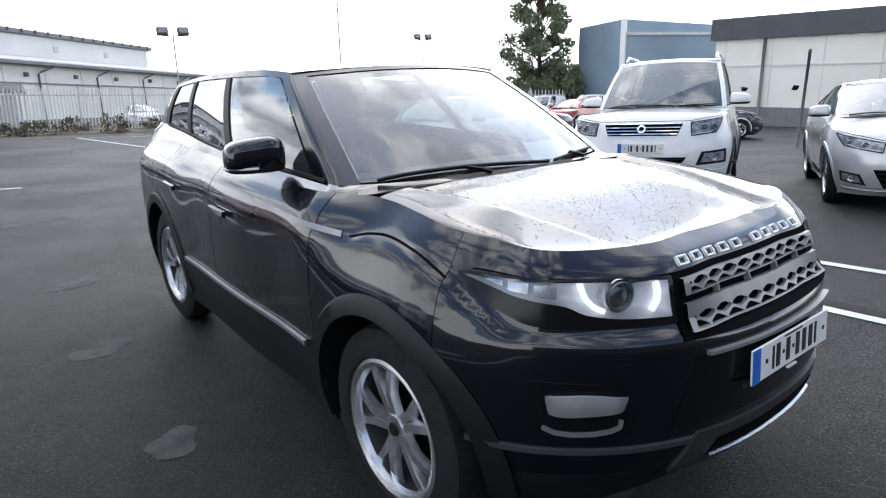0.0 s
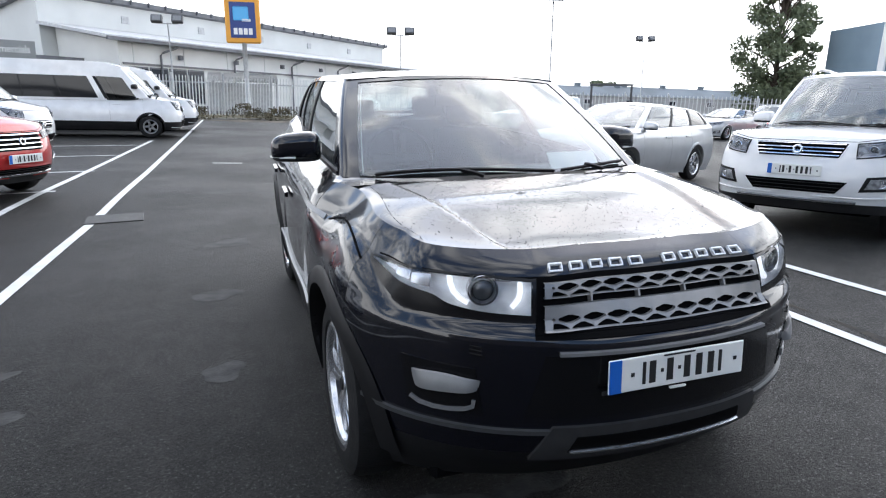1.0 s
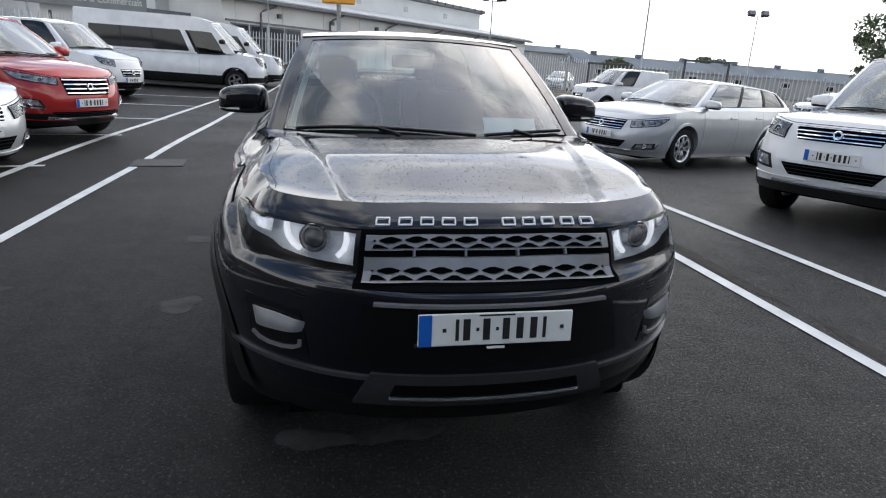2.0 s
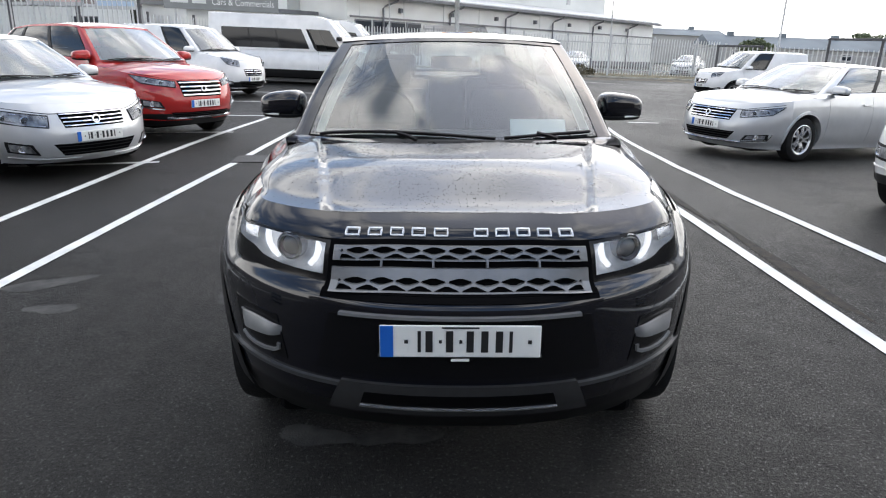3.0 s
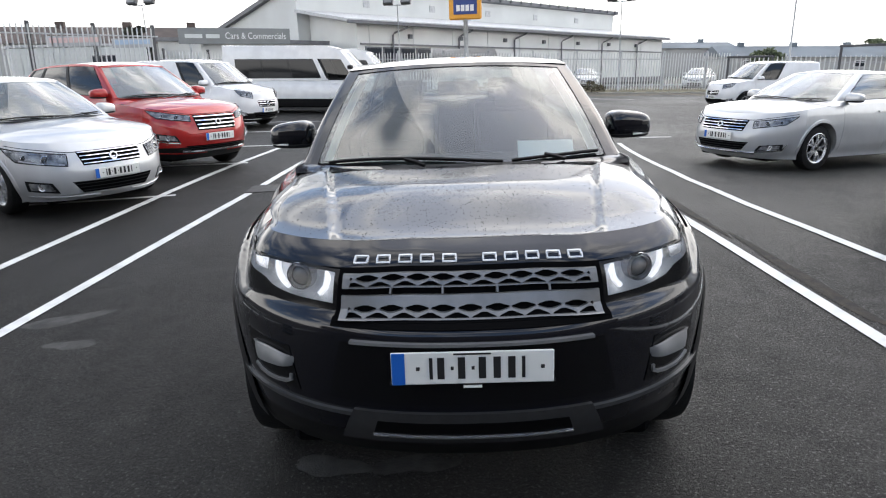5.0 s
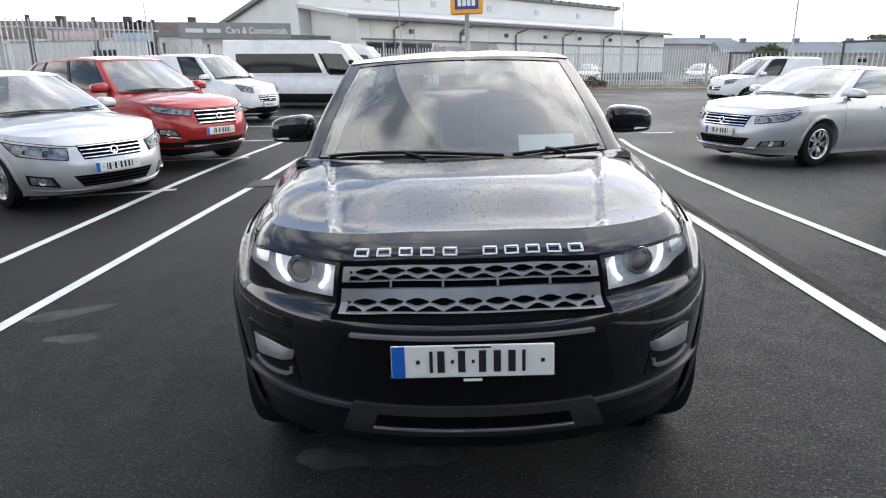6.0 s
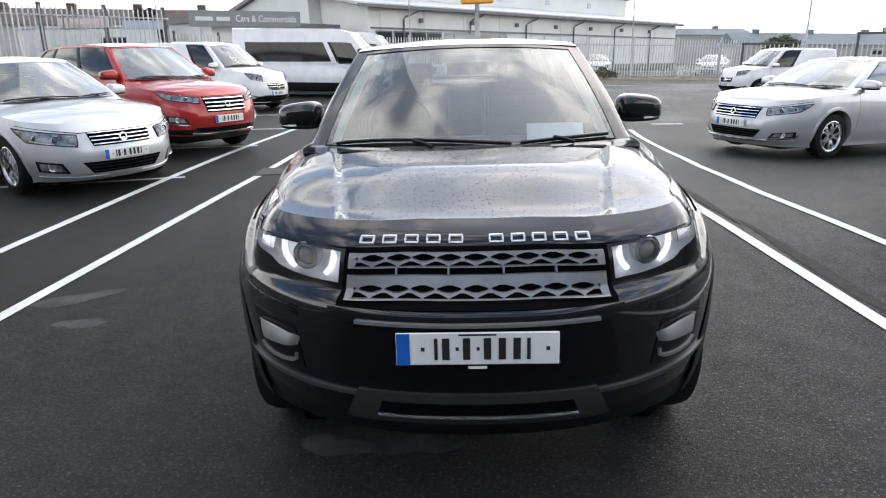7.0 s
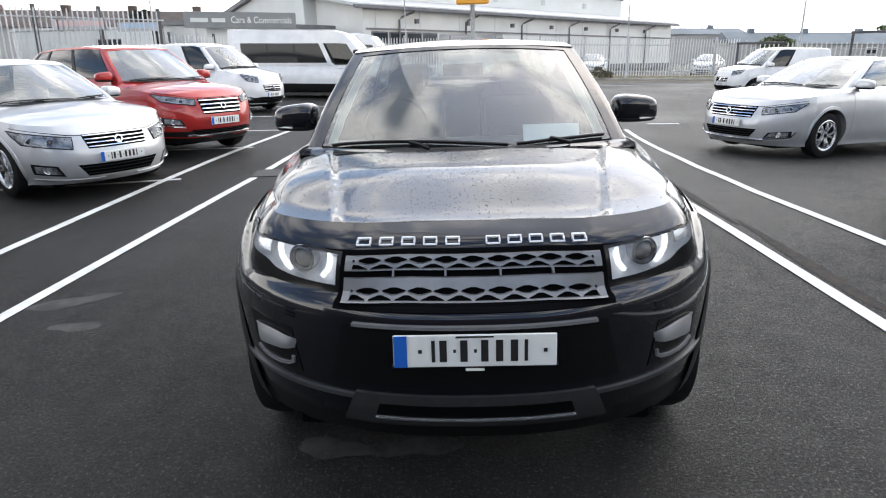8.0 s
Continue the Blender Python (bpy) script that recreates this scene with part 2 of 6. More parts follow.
def patch(name, fn, a0, a1, na, b0, b1, nb, mat, parent, fold=0.012, arches=(), label="", core=CORE, off=0.0, hole=None):
    """A curved panel over a grid of fn(a, b), its rim folded inwards, with round wheel arches and the cells of hole(a, b) cut out of it."""
    bm = bmesh.new()
    P = [[fn(a0 + (a1 - a0) * i / na, b0 + (b1 - b0) * j / nb) for j in range(nb + 1)] for i in range(na + 1)]
    N = {}
    V = []
    for i in range(na + 1):
        row = []
        for j in range(nb + 1):
            da = P[min(i + 1, na)][j] - P[max(i - 1, 0)][j]
            db = P[i][min(j + 1, nb)] - P[i][max(j - 1, 0)]
            n = da.cross(db)
            n = n.normalized() if n.length > 1e-9 else Vector((0, 0, 0))
            v = bm.verts.new(P[i][j])
            N[v] = n
            row.append(v)
        V.append(row)
    mid = sum((N[v].dot(v.co - core) for r in V for v in r))
    s = 1 if mid > 0 else -1
    for v in N:
        N[v] = N[v] * s
        if off:
            v.co += N[v] * off
    inside = {}
    for v in N:
        for cy, cz, R in arches:
            d = math.hypot(v.co.y - cy, v.co.z - cz)
            if d < R:
                inside[v] = (cy, cz, R, d)
    for i in range(na):
        for j in range(nb):
            q = [V[i][j], V[i + 1][j], V[i + 1][j + 1], V[i][j + 1]]
            if all(v in inside for v in q) or hole and hole(a0 + (a1 - a0) * (i + 0.5) / na, b0 + (b1 - b0) * (j + 0.5) / nb):
                continue
            bm.faces.new(q if s > 0 else q[::-1])
    for v, (cy, cz, R, d) in inside.items():
        if v.link_faces and d > 1e-4:
            v.co.y, v.co.z = cy + (v.co.y - cy) * R / d, cz + (v.co.z - cz) * R / d
    bmesh.ops.delete(bm, geom=[v for v in bm.verts if not v.link_faces], context="VERTS")
    for f in bm.faces:
        f.smooth = True
    if fold:
        rim = [e for e in bm.edges if len(e.link_faces) == 1]
        made = bmesh.ops.extrude_edge_only(bm, edges=rim)["geom"]
        fresh = [g for g in made if isinstance(g, bmesh.types.BMVert)]
        for v in fresh:
            for e in v.link_edges:
                o = e.other_vert(v)
                if o in N:
                    v.co = v.co - N[o] * fold
                    break
        for e in rim:
            e.smooth = False
    return part(name, bm, mat, parent, label)


def ribbon(name, fn, pts, width, off, mat, parent, thick=0.006, label="", closed=False, core=CORE, bm=None):
    """A raised bar that follows (a, b) pairs over the surface fn."""
    own = bmesh.new() if bm is None else bm
    P = [fn(a, b) for a, b in pts]
    e = 0.004
    rings = []
    for i, (a, b) in enumerate(pts):
        n = (fn(a + e, b) - fn(a - e, b)).cross(fn(a, b + e) - fn(a, b - e))
        n.normalize()
        if n.dot(P[i] - core) < 0:
            n = -n
        d = P[min(i + 1, len(P) - 1)] - P[max(i - 1, 0)]
        if closed and i in (0, len(P) - 1):
            d = P[1] - P[-2]
        w = d.cross(n).normalized() * width / 2
        top, low = P[i] + n * (off + thick), P[i] + n * (off - 0.004)
        rings.append([own.verts.new(p) for p in (low - w, top - w * 0.8, top + w * 0.8, low + w)])
    for r0, r1 in zip(rings, rings[1:]):
        for k in range(3):
            own.faces.new((r0[k], r0[k + 1], r1[k + 1], r1[k]))
    if not closed:
        own.faces.new(rings[0][::-1])
        own.faces.new(rings[-1])
    if bm is not None:
        return bm
    bmesh.ops.recalc_face_normals(own, faces=own.faces)
    return part(name, own, mat, parent, label)


# ---- vehicles ----
def car_shape(S):
    """The surfaces of a car whose nose is at y = 0, which faces -y and is as long, wide and high as the table S says."""
    hw, L, nose, tail, n, nr = S["hw"], S["L"], S["nose"], S["tail"], S.get("n", 2.4), S.get("nr", 3.2)
    pts = []
    for k in range(61):
        t = math.pi / 2 * k / 60
        pts.append((hw * math.sin(t) ** (2 / n), nose * (1 - math.cos(t) ** (2 / n))))
    for k in range(1, 41):
        pts.append((hw, nose + (L - tail - nose) * k / 40))
    for k in range(1, 41):
        t = math.pi / 2 * (1 - k / 40)
        pts.append((hw * math.sin(t) ** (2 / nr), L - tail * (1 - math.cos(t) ** (2 / nr))))
    P = np.array(pts)
    d = np.gradient(P, axis=0)
    nx, ny = d[:, 1], -d[:, 0]
    ln = np.hypot(nx, ny)
    nx, ny = nx / ln, ny / ln
    q = np.concatenate([[0], np.cumsum(np.hypot(*np.diff(P, axis=0).T))])
    front, side, rear = curve(*S["front"]), curve(*S["side"]), curve(*S["rear"])
    waist = S.get("waist", 0.0)
    taper = S.get("taper", 0.03)
    corner = curve(*S["corner"]) if "corner" in S else None
    seam = curve(*S["seam"]) if "seam" in S else None
    lean = curve((0.76, 0.0), (0.88, 0.018), (0.97, 0.052), (1.04, 0.080), (1.10, 0.085), (1.16, 0.06))
    yf, yr = S["yf"], S["yr"]

    def wall(u, z):
        s = -1 if u < 0 else 1
        a = abs(u)
        x, y, mx, my = (float(np.interp(a, q, c)) for c in (P[:, 0], P[:, 1], nx, ny))
        flare = max(math.exp(-((y - yf) / 0.62) ** 4), math.exp(-((y - yr) / 0.62) ** 4))
        fz = front(z) if not corner else front(z) + (corner(z) - front(z)) * step(0.2, 0.5, a)
        sz = side(z) + waist * (1 - flare)
        if seam and 0.25 < y < 1.7:
            # the wing leans in above the wheel, and the bonnet's flank and the lamp lie deeper than the wing
            sz += lean(z) * step(0.25, 0.5, y) * (1 - step(0.95, 1.45, y))
            sz += 0.03 * step(seam(y) - 0.020, seam(y) + 0.030, z) * step(0.27, 0.45, y) * (1 - step(1.1, 1.7, y))
        dd = fz * max(-my, 0) ** 2 + sz * mx * mx + rear(z) * max(my, 0) ** 2
        return Vector((s * (x - mx * dd) * (1 - taper * step(0.45 * L, L, y)), y - my * dd, z))

    def q_at(y, z=0.7):
        ys = P[:, 1]
        return float(np.interp(y, ys, q))

    top = curve(*S["top"])

    def ztop(u):
        return top(float(np.interp(abs(u), q, P[:, 1])))
    return wall, q_at, ztop, float(q[-1])


def wheel_parts(parent, x, y, r, rim_r, width, sgn, spokes, mat, twin=True, centre=M_BLACK):
    hub = new("wheel")
    hub.parent = parent
    hub.matrix_local = Matrix.Translation((x, y, r))
    w = width / 2
    o = sgn
    prof = [(-w * 0.8, rim_r), (-w, rim_r + 0.02), (-w, r - 0.05), (-w * 0.86, r - 0.012), (-w * 0.5, r), (0, r + 0.001), (w * 0.5, r), (w * 0.86, r - 0.012), (w, r - 0.05), (w, rim_r + 0.02), (w * 0.8, rim_r)]
    part("tyre", lathe(prof, 40), M_RUBBER, hub)
    rim = lathe([(o * w * 0.93, rim_r + 0.012), (o * w * 0.97, rim_r), (o * w * 0.90, rim_r - 0.016), (o * w * 0.7, rim_r - 0.024)], 40)
    part("rim_barrel", lathe([(o * w * 0.7, rim_r - 0.018), (o * w * 0.1, rim_r - 0.03), (-o * w * 0.8, rim_r - 0.01)], 32), M_GREY, hub)
    dep, r0, r1 = o * w * 0.72, 0.045, rim_r - 0.012
    for k in range(spokes):
        for side in ((-1, 1) if twin else (0,)):
            sp = bmesh.new()
            rows = []
            for f, cy, tw in (((0, 0.012, 0.017), (0.42, 0.020, 0.019), (0.7, 0.040, 0.019), (1, 0.060, 0.021)) if twin else ((0, 0, 0.035), (0.5, 0, 0.031), (1, 0, 0.028))):
                rr = r0 + (r1 - r0) * f
                c = side * cy
                dx = dep + o * 0.012 * math.sin(math.pi * f)
                rows.append([sp.verts.new(v) for v in ((dx - o * 0.03, rr, c - tw * 1.15), (dx, rr, c - tw * 0.8), (dx, rr, c + tw * 0.8), (dx - o * 0.03, rr, c + tw * 1.15))])
            for a, b in zip(rows, rows[1:]):
                for i in range(4):
                    sp.faces.new((a[i], a[(i + 1) % 4], b[(i + 1) % 4], b[i]))
            sp.faces.new(rows[0])
            sp.faces.new(rows[-1][::-1])
            bmesh.ops.recalc_face_normals(sp, faces=sp.faces)
            join(rim, sp, Matrix.Rotation(2 * math.pi * k / spokes, 4, "X"))
    join(rim, lathe([(dep + o * 0.005, 0.0), (dep + o * 0.005, 0.05), (dep - o * 0.03, 0.062)], 20))
    part("rim", rim, mat, hub)
    part("hub_cap", lathe([(dep + o * 0.012, 0.0), (dep + o * 0.012, 0.024), (dep, 0.03)], 16), centre, hub)
    part("brake_disc", lathe([(o * w * 0.15, 0.05), (o * w * 0.15, rim_r * 0.72), (o * w * 0.05, rim_r * 0.72)], 28), M_DARK, hub)
    return hub


def number_plate(parent, m, w=0.52, h=0.11, bars=True):
    p = part("number_plate", box_bm(-w / 2, w / 2, -0.008, 0.0, -h / 2, h / 2, 0.003), M_PLATE, parent, "white plate with plain dark bars")
    p.matrix_local = m
    part("blue_band", box_bm(-w / 2 + 0.002, -w / 2 + w * 0.085, -0.0105, -0.007, -h / 2 + 0.002, h / 2 - 0.002), M_EU, p)
    if bars:
        x = -w * 0.27
        for bw in (0.04, 0.085, 0.035, 0.085, 0.035, 0.085, 0.085, 0.085, 0.04):
            k = w * bw
            tall = h * (0.05 if bw == 0.035 else 0.33)
            part("dark_bar", box_bm(x + k * 0.14, x + k * 0.66, -0.0105, -0.007, -tall, tall), M_INK, p)
            x += k * 1.06
        for dx in (-0.335, 0.43):
            part("dot", box_bm(w * dx - 0.006, w * dx + 0.006, -0.0105, -0.007, -0.006, 0.006), M_INK, p)
    return p


def build_car(name, S, m, label, category, group="", hero=False):
    root = thing(name, m, label, category, group)
    wall, q_at, ztop, QL = car_shape(S)
    pm = S["paint"]
    L, hw, yf, yr, r = S["L"], S["hw"], S["yf"], S["yr"], S["r"]
    R = S.get("arch", r + 0.055)
    arches = ((yf, r, R), (yr, r, R))
    core = Vector((0, L / 2, 0.6))
    res = S.get("res", 0.06)
    zb = S.get("sill", 0.26)
    low = S.get("low", M_BLACK)
    zl = S.get("zl", 0.42)

    def W(u, t):
        """The wall from the sill line (t = 0) to its top edge (t = 1)."""
        return wall(u, zl + (ztop(u) - zl) * t)

    def U(u, t):
        return wall(u, zb + (zl - zb) * t)
    qf0 = q_at(S.get("y_bumper", yf - R * 0.9))
    qA, qB, qC = q_at(S["y_door"][0]), q_at(S["y_door"][1]), q_at(S["y_door"][2])
    qR = q_at(L - S["tail"] * 0.8)
    nv = max(8, int(0.75 / res))
    g = 0.003

    def n_of(a, b):
        return max(4, int((b - a) / res))
    fine = S.get("fine", 1)
    patch("front_bumper", W, -qf0, qf0, 2 * fine * n_of(0, qf0), 0, 1, fine * nv, pm, root, arches=arches, core=core, hole=(lambda u, t: lamp_hole(abs(u), zl + (ztop(u) - zl) * t)) if hero else None)
    for s in (-1, 1):
        def Ws(u, t, s=s):
            p = W(u, t)
            return Vector((s * p.x, p.y, p.z))

        def Us(u, t, s=s):
            p = U(u, t)
            return Vector((s * p.x, p.y, p.z))
        patch("front_wing", Ws, qf0 + g, qA - g, fine * n_of(qf0, qA), 0, 1, fine * nv, pm, root, arches=arches, core=core)
        d1 = patch("front_door", Ws, qA + g, qB - g, n_of(qA, qB), 0, 1, nv, pm, root, arches=arches, core=core)
        doors = [(d1, qA, qB)]
        if qC > qB + 0.2:
            d2 = patch("rear_door", Ws, qB + g, qC - g, n_of(qB, qC), 0, 1, nv, pm, root, arches=arches, core=core)
            doors.append((d2, qB, qC))
        for d, a, b in doors:
            ribbon("door_handle", Ws, [(b - 0.28 + 0.05 * k, S.get("handle", 0.82)) for k in range(5)], 0.03, 0.012, S.get("handle_mat", pm), d, 0.016, core=core)
        patch("rear_quarter", Ws, qC + g, QL, n_of(qC, QL), 0, 1, nv, pm, root, arches=arches, core=core)
        patch("side_skirt", Us, qf0, QL, n_of(qf0, QL), 0, 1, 3, low, root, arches=arches, core=core)
        if S.get("strip"):
            ribbon("sill_strip", Ws, [(q_at(yf + R + 0.10) + 0.1 * k, 0.17) for k in range(int((yr - yf - 2 * R - 0.1) / 0.1))], 0.022, 0.006, S["strip"], root, 0.01, core=core)
            patch("sill_cladding", Ws, q_at(yf + R), q_at(yr - R), 20, 0.0, 0.15, 3, M_BLACK, root, arches=arches, core=core, off=0.006)
        # arch mouldings and dark linings
        for cy in (yf, yr):
            bm = bmesh.new()
            rows = []
            for k in range(33):
                a = radians(-8 + 204 * k / 32)
                yy, zz = cy - R * math.cos(a), r + R * math.sin(a)
                y2, z2 = cy - (R + S.get("lip", 0.045)) * math.cos(a), r + (R + S.get("lip", 0.045)) * math.sin(a)
                xo = abs(wall(q_at(yy), max(zz, zb)).x)
                x2 = abs(wall(q_at(y2), max(z2, zb)).x)
                rows.append([bm.verts.new((s * (x2 + 0.002), y2, z2)), bm.verts.new((s * (x2 + 0.014), y2 * 0.8 + yy * 0.2, z2 * 0.8 + zz * 0.2)), bm.verts.new((s * (xo + 0.014), yy, zz)),
                             bm.verts.new((s * (xo - 0.05), yy, zz)), bm.verts.new((s * (xo - 0.34), yy, zz))])
            for r0, r1 in zip(rows, rows[1:]):
                for k in range(4):
                    bm.faces.new((r0[k], r0[k + 1], r1[k + 1], r1[k]))
            bmesh.ops.recalc_face_normals(bm, faces=bm.faces)
            part("wheel_arch", smooth(bm), S.get("arch_mat", M_BLACK), root)
            wheel_parts(root, s * (abs(wall(q_at(cy), r + 0.25).x) - S.get("tuck", 0.125)), cy, r, S["rim"], S.get("tw", 0.22), s, S.get("spokes", 5), S.get("rim_mat", M_ALLOY), S.get("twin", True))
    patch("lower_bumper", U, -qf0, qf0, 2 * n_of(0, qf0), 0, 1, 4, S.get("lip_mat", low), root, arches=arches, core=core)
    part("underbody", box_bm(-hw + 0.28, hw - 0.28, 0.35, L - 0.35, zb - 0.04, zb + 0.22, 0.02), M_DARK, root)

    # bonnet
    yc, zc = S["y_cowl"], S["z_cowl"]
    qc = q_at(yc)
    crown = curve(*S["crown"])
    ridge = S.get("ridge", 0.0)

    def hood(u, t):
        e = W(u, 1)
        z = e.z + (max(crown(e.y), e.z) - e.z) * (1 - abs(t) ** 2.4) * step(0.0, 0.55, e.x)
        return Vector((t * e.x, e.y, z))

    if hero:
        uk, ue = q_at(S["y_hood"]), q_at(yc - 0.05)

        def hood(f, w):
            """f: across -1 .. 1, w: from the front edge (0) to the cowl (1)."""
            k = abs(f)
            a, b, c = W(k * uk, 1), W(uk, 1), W(uk + (ue - uk) * w, 1)
            x = k * c.x + (a.x - k * b.x) * (1 - w) ** 2
            y = c.y + (a.y - b.y) * (1 - w)
            ze = c.z + (a.z - b.z) * (1 - w)
            z = ze + max(0.0, crown(y) - ze) * (1 - k ** 3) * step(0.0, 0.75, w) - 0.010 * k ** 26 * step(0.0, 0.1, w)
            xr = 0.47 + 0.19 * (y - 0.3)
            z -= ridge * (1 - step(xr - 0.014, xr + 0.006, x)) * step(0.0, 0.06, w)
            return Vector((math.copysign(x, f), y, z))
        patch("bonnet", lambda t, w: hood(t * (1.5 - 0.5 * t * t), w), -1, 1, S["hood_n"], 0.002, 1, 40, pm, root, core=core)
    else:
        patch("bonnet", lambda t, u: hood(u, t), -1, 1, S.get("hood_n", 24), 0.004, q_at(yc - 0.05), max(14, int(qc / res * 1.3)), pm, root, core=core)

    # glasshouse: v runs from the windscreen's middle (0) over the front pillar (1) and the rear pillar (2) to the middle of the rear window (3)
    xb, zbelt = S["x_belt"], curve(*S["belt"])
    yw, xw = S["y_wtop"], S["x_roof"]
    zr = curve(*S["roof"])
    yre, yrb = S["y_rend"], S["y_rbase"]
    bow = S.get("bow", 0.16)
    tum = S.get("tum", 0.0)

    def belt(v):
        if v <= 1:
            x = xb * v
            y = yc + 0.0 + bow * 1.5 * v * v
            return Vector((x, y, zc + (zbelt(y) - zc) * v ** 3))
        if v <= 2:
            f = v - 1
            y = yc + bow * 1.5 + (yrb - 0.12 - yc - bow * 1.5) * f
            return Vector((xb - S.get("belt_in", 0.05) * step(0.3, 1, f), y, zbelt(y)))
        f = 3 - v
        return Vector(((xb - S.get("belt_in", 0.05)) * f, yrb - 0.12 * f * f, zbelt(yrb)))

    def roofline(v):
        if v <= 1:
            return Vector((xw * v, yw + bow * v * v, zr(yw) - 0.035 * v * v))
        if v <= 2:
            f = v - 1
            y = yw + bow + (yre - 0.1 - yw - bow) * f
            return Vector((xw + S.get("swell", 0.02) * math.sin(math.pi * f) - S.get("roof_in", 0.04) * f, y, zr(y) - 0.035))
        f = 3 - v
        return Vector(((xw - S.get("roof_in", 0.04)) * f, yre - 0.1 * f * f, zr(yre) - 0.035 * f * f))

    def house(v, w):
        a, b = belt(abs(v)), roofline(abs(v))
        p = a.lerp(b, w)
        n = Vector((a.x * 0.6 + 0.001, (a.y - (yc + yrb) / 2) * 0.5, 0)).normalized()
        p += n * 0.10 * w * (1 - w) * S.get("bulge", 1.0)
        if v < 0:
            p.x = -p.x
        return p
    vp = S.get("pillar", 0.94)
    part_glass = M_GLASS if hero else M_GLASS_PALE
    ws = patch("windscreen", house, -vp, vp, 24, 0.02, 0.965, 12, part_glass, root, fold=0.0, core=core, off=-0.004)
    patch("windscreen_border", house, -vp, vp, 24, 0.0, 0.05, 1, M_DARK, ws, fold=0, core=core, off=-0.007)
    for s in (-1, 1):
        patch("pillar_trim", lambda a, w, s=s: house(s * (vp - 0.02), w) + Vector((-s * 0.02 * a, 0.10 * a, -0.03 - 0.02 * a)), 0, 1, 3, 0.03, 0.97, 8, S.get("trim_in", M_DASH), root, fold=0.004, core=core)
    patch("windscreen_top_rail", house, -vp, vp, 20, 0.965, 1.0, 2, pm, root, core=core)
    for s in (-1, 1):
        pp = S.get("pillar2", 1.06)
        patch("front_pillar", lambda v, w, s=s: house(s * v, w), vp, pp, 6, 0, 1, 12, S.get("pillar_mat", pm), root, core=core)
        panes = S["panes"]
        pw = 0.05 / (yrb - yc)
        w0, w1 = S.get("side_w", (0.03, 0.93))
        for (v0, v1, kind) in panes:
            if kind == "glass" or kind == "dark":
                patch("side_window", lambda v, w, s=s: house(s * v, w), v0 + 0.012, v1 - 0.012, 10, w0, w1, 8, M_PRIVACY if kind == "dark" else part_glass, root, fold=0.0, core=core, off=-0.006)
                patch("window_sill_trim", lambda v, w, s=s: house(s * v, w), v0, v1, 10, 0, w0, 1, S.get("trim_mat", M_BLACK) if w0 < 0.1 else pm, root, core=core)
                patch("roof_rail", lambda v, w, s=s: house(s * v, w), v0, v1, 10, w1, 1.0, 2, pm, root, core=core)
                patch("window_post", lambda v, w, s=s: house(s * v, w), v1 - pw, v1 + pw, 2, w0, w1, 6, M_BLACK, root, core=core, off=0.001)
            elif kind == "band":
                patch("side_panel", lambda v, w, s=s: house(s * v, w), v0, v1, 10, 0, 1, 10, pm, root, core=core)
                band = patch("window_band", lambda v, w, s=s: house(s * v, w), v0 + 0.01, v1, 16, w0 + 0.02, w1, 6, M_BANDGLASS, root, fold=0.006, core=core, off=0.006, label="dark window band")
                for v in (v0 + (v1 - v0) * 0.34, v0 + (v1 - v0) * 0.67):
                    patch("band_joint", lambda a, w, s=s: house(s * a, w), v - 0.003, v + 0.003, 1, w0 + 0.02, w1, 6, M_BLACK, band, fold=0.004, core=core, off=0.009)
            else:
                patch("side_panel", lambda v, w, s=s: house(s * v, w), v0, v1, 10, 0, 1, 10, pm, root, core=core)
        patch("rear_pillar", lambda v, w, s=s: house(s * v, w), panes[-1][1], 2.12, 6, 0, 1, 8, pm, root, core=core)
    patch("rear_window", lambda v, w: house(v if v <= 3 else -(6 - v), w), 2.12, 3.88, 16, 0.1, 0.9, 8, S.get("rear_glass", M_PRIVACY), root, fold=0, core=core, off=-0.004)
    patch("tailgate_top", lambda v, w: house(v if v <= 3 else -(6 - v), w), 2.12, 3.88, 16, 0.9, 1, 2, pm, root, core=core)
    patch("tailgate_base", lambda v, w: house(v if v <= 3 else -(6 - v), w), 2.12, 3.88, 16, 0, 0.1, 2, pm, root, core=core)

    # roof skin
    def roof(a, b):
        """a: across -1 .. 1, b: along the side line 1 .. 2, with the bowed front and rear edges beyond."""
        if b < 1:
            y0 = roofline(abs(a))
            y1 = roofline(1.0)
            k = b
            return Vector((a * xw, y0.y + (y1.y - y0.y) * k, 0)) + Vector((0, 0, zr(y0.y + (y1.y - y0.y) * k) - 0.035 * a * a))
        e = roofline(min(b, 2))
        z = zr(e.y) - 0.035 * a * a
        y = e.y + max(0, b - 2) * 0.1 * (1 - a * a)
        return Vector((a * e.x, y, z))
    patch("roof", roof, -1, 1, 20, 0, 3, max(18, int((yre - yw) / res)), S.get("roof_mat", pm), root, core=core)
    # shoulder shelf between the wall's top edge and the glass
    for s in (-1, 1):
        def shelf(u, t, s=s):
            e = W(u, 1)
            f = min(1.0, max(0.0, (e.y - yc - bow * 1.5) / (yrb - 0.12 - yc - bow * 1.5)))
            b = belt(1 + f)
            if e.y < yc + bow * 1.5:
                b = belt(max(0.0, ((max(e.y, yc) - yc) / (bow * 1.5))) ** 0.5)
            p = Vector((e.x + (b.x - e.x) * t, e.y, e.z + (b.z - e.z) * t))
            return Vector((s * p.x, p.y, p.z))
        patch("shoulder", shelf, qc, QL - 0.01, n_of(qc, QL), 0, 1, 3, pm, root, fold=0, core=core)
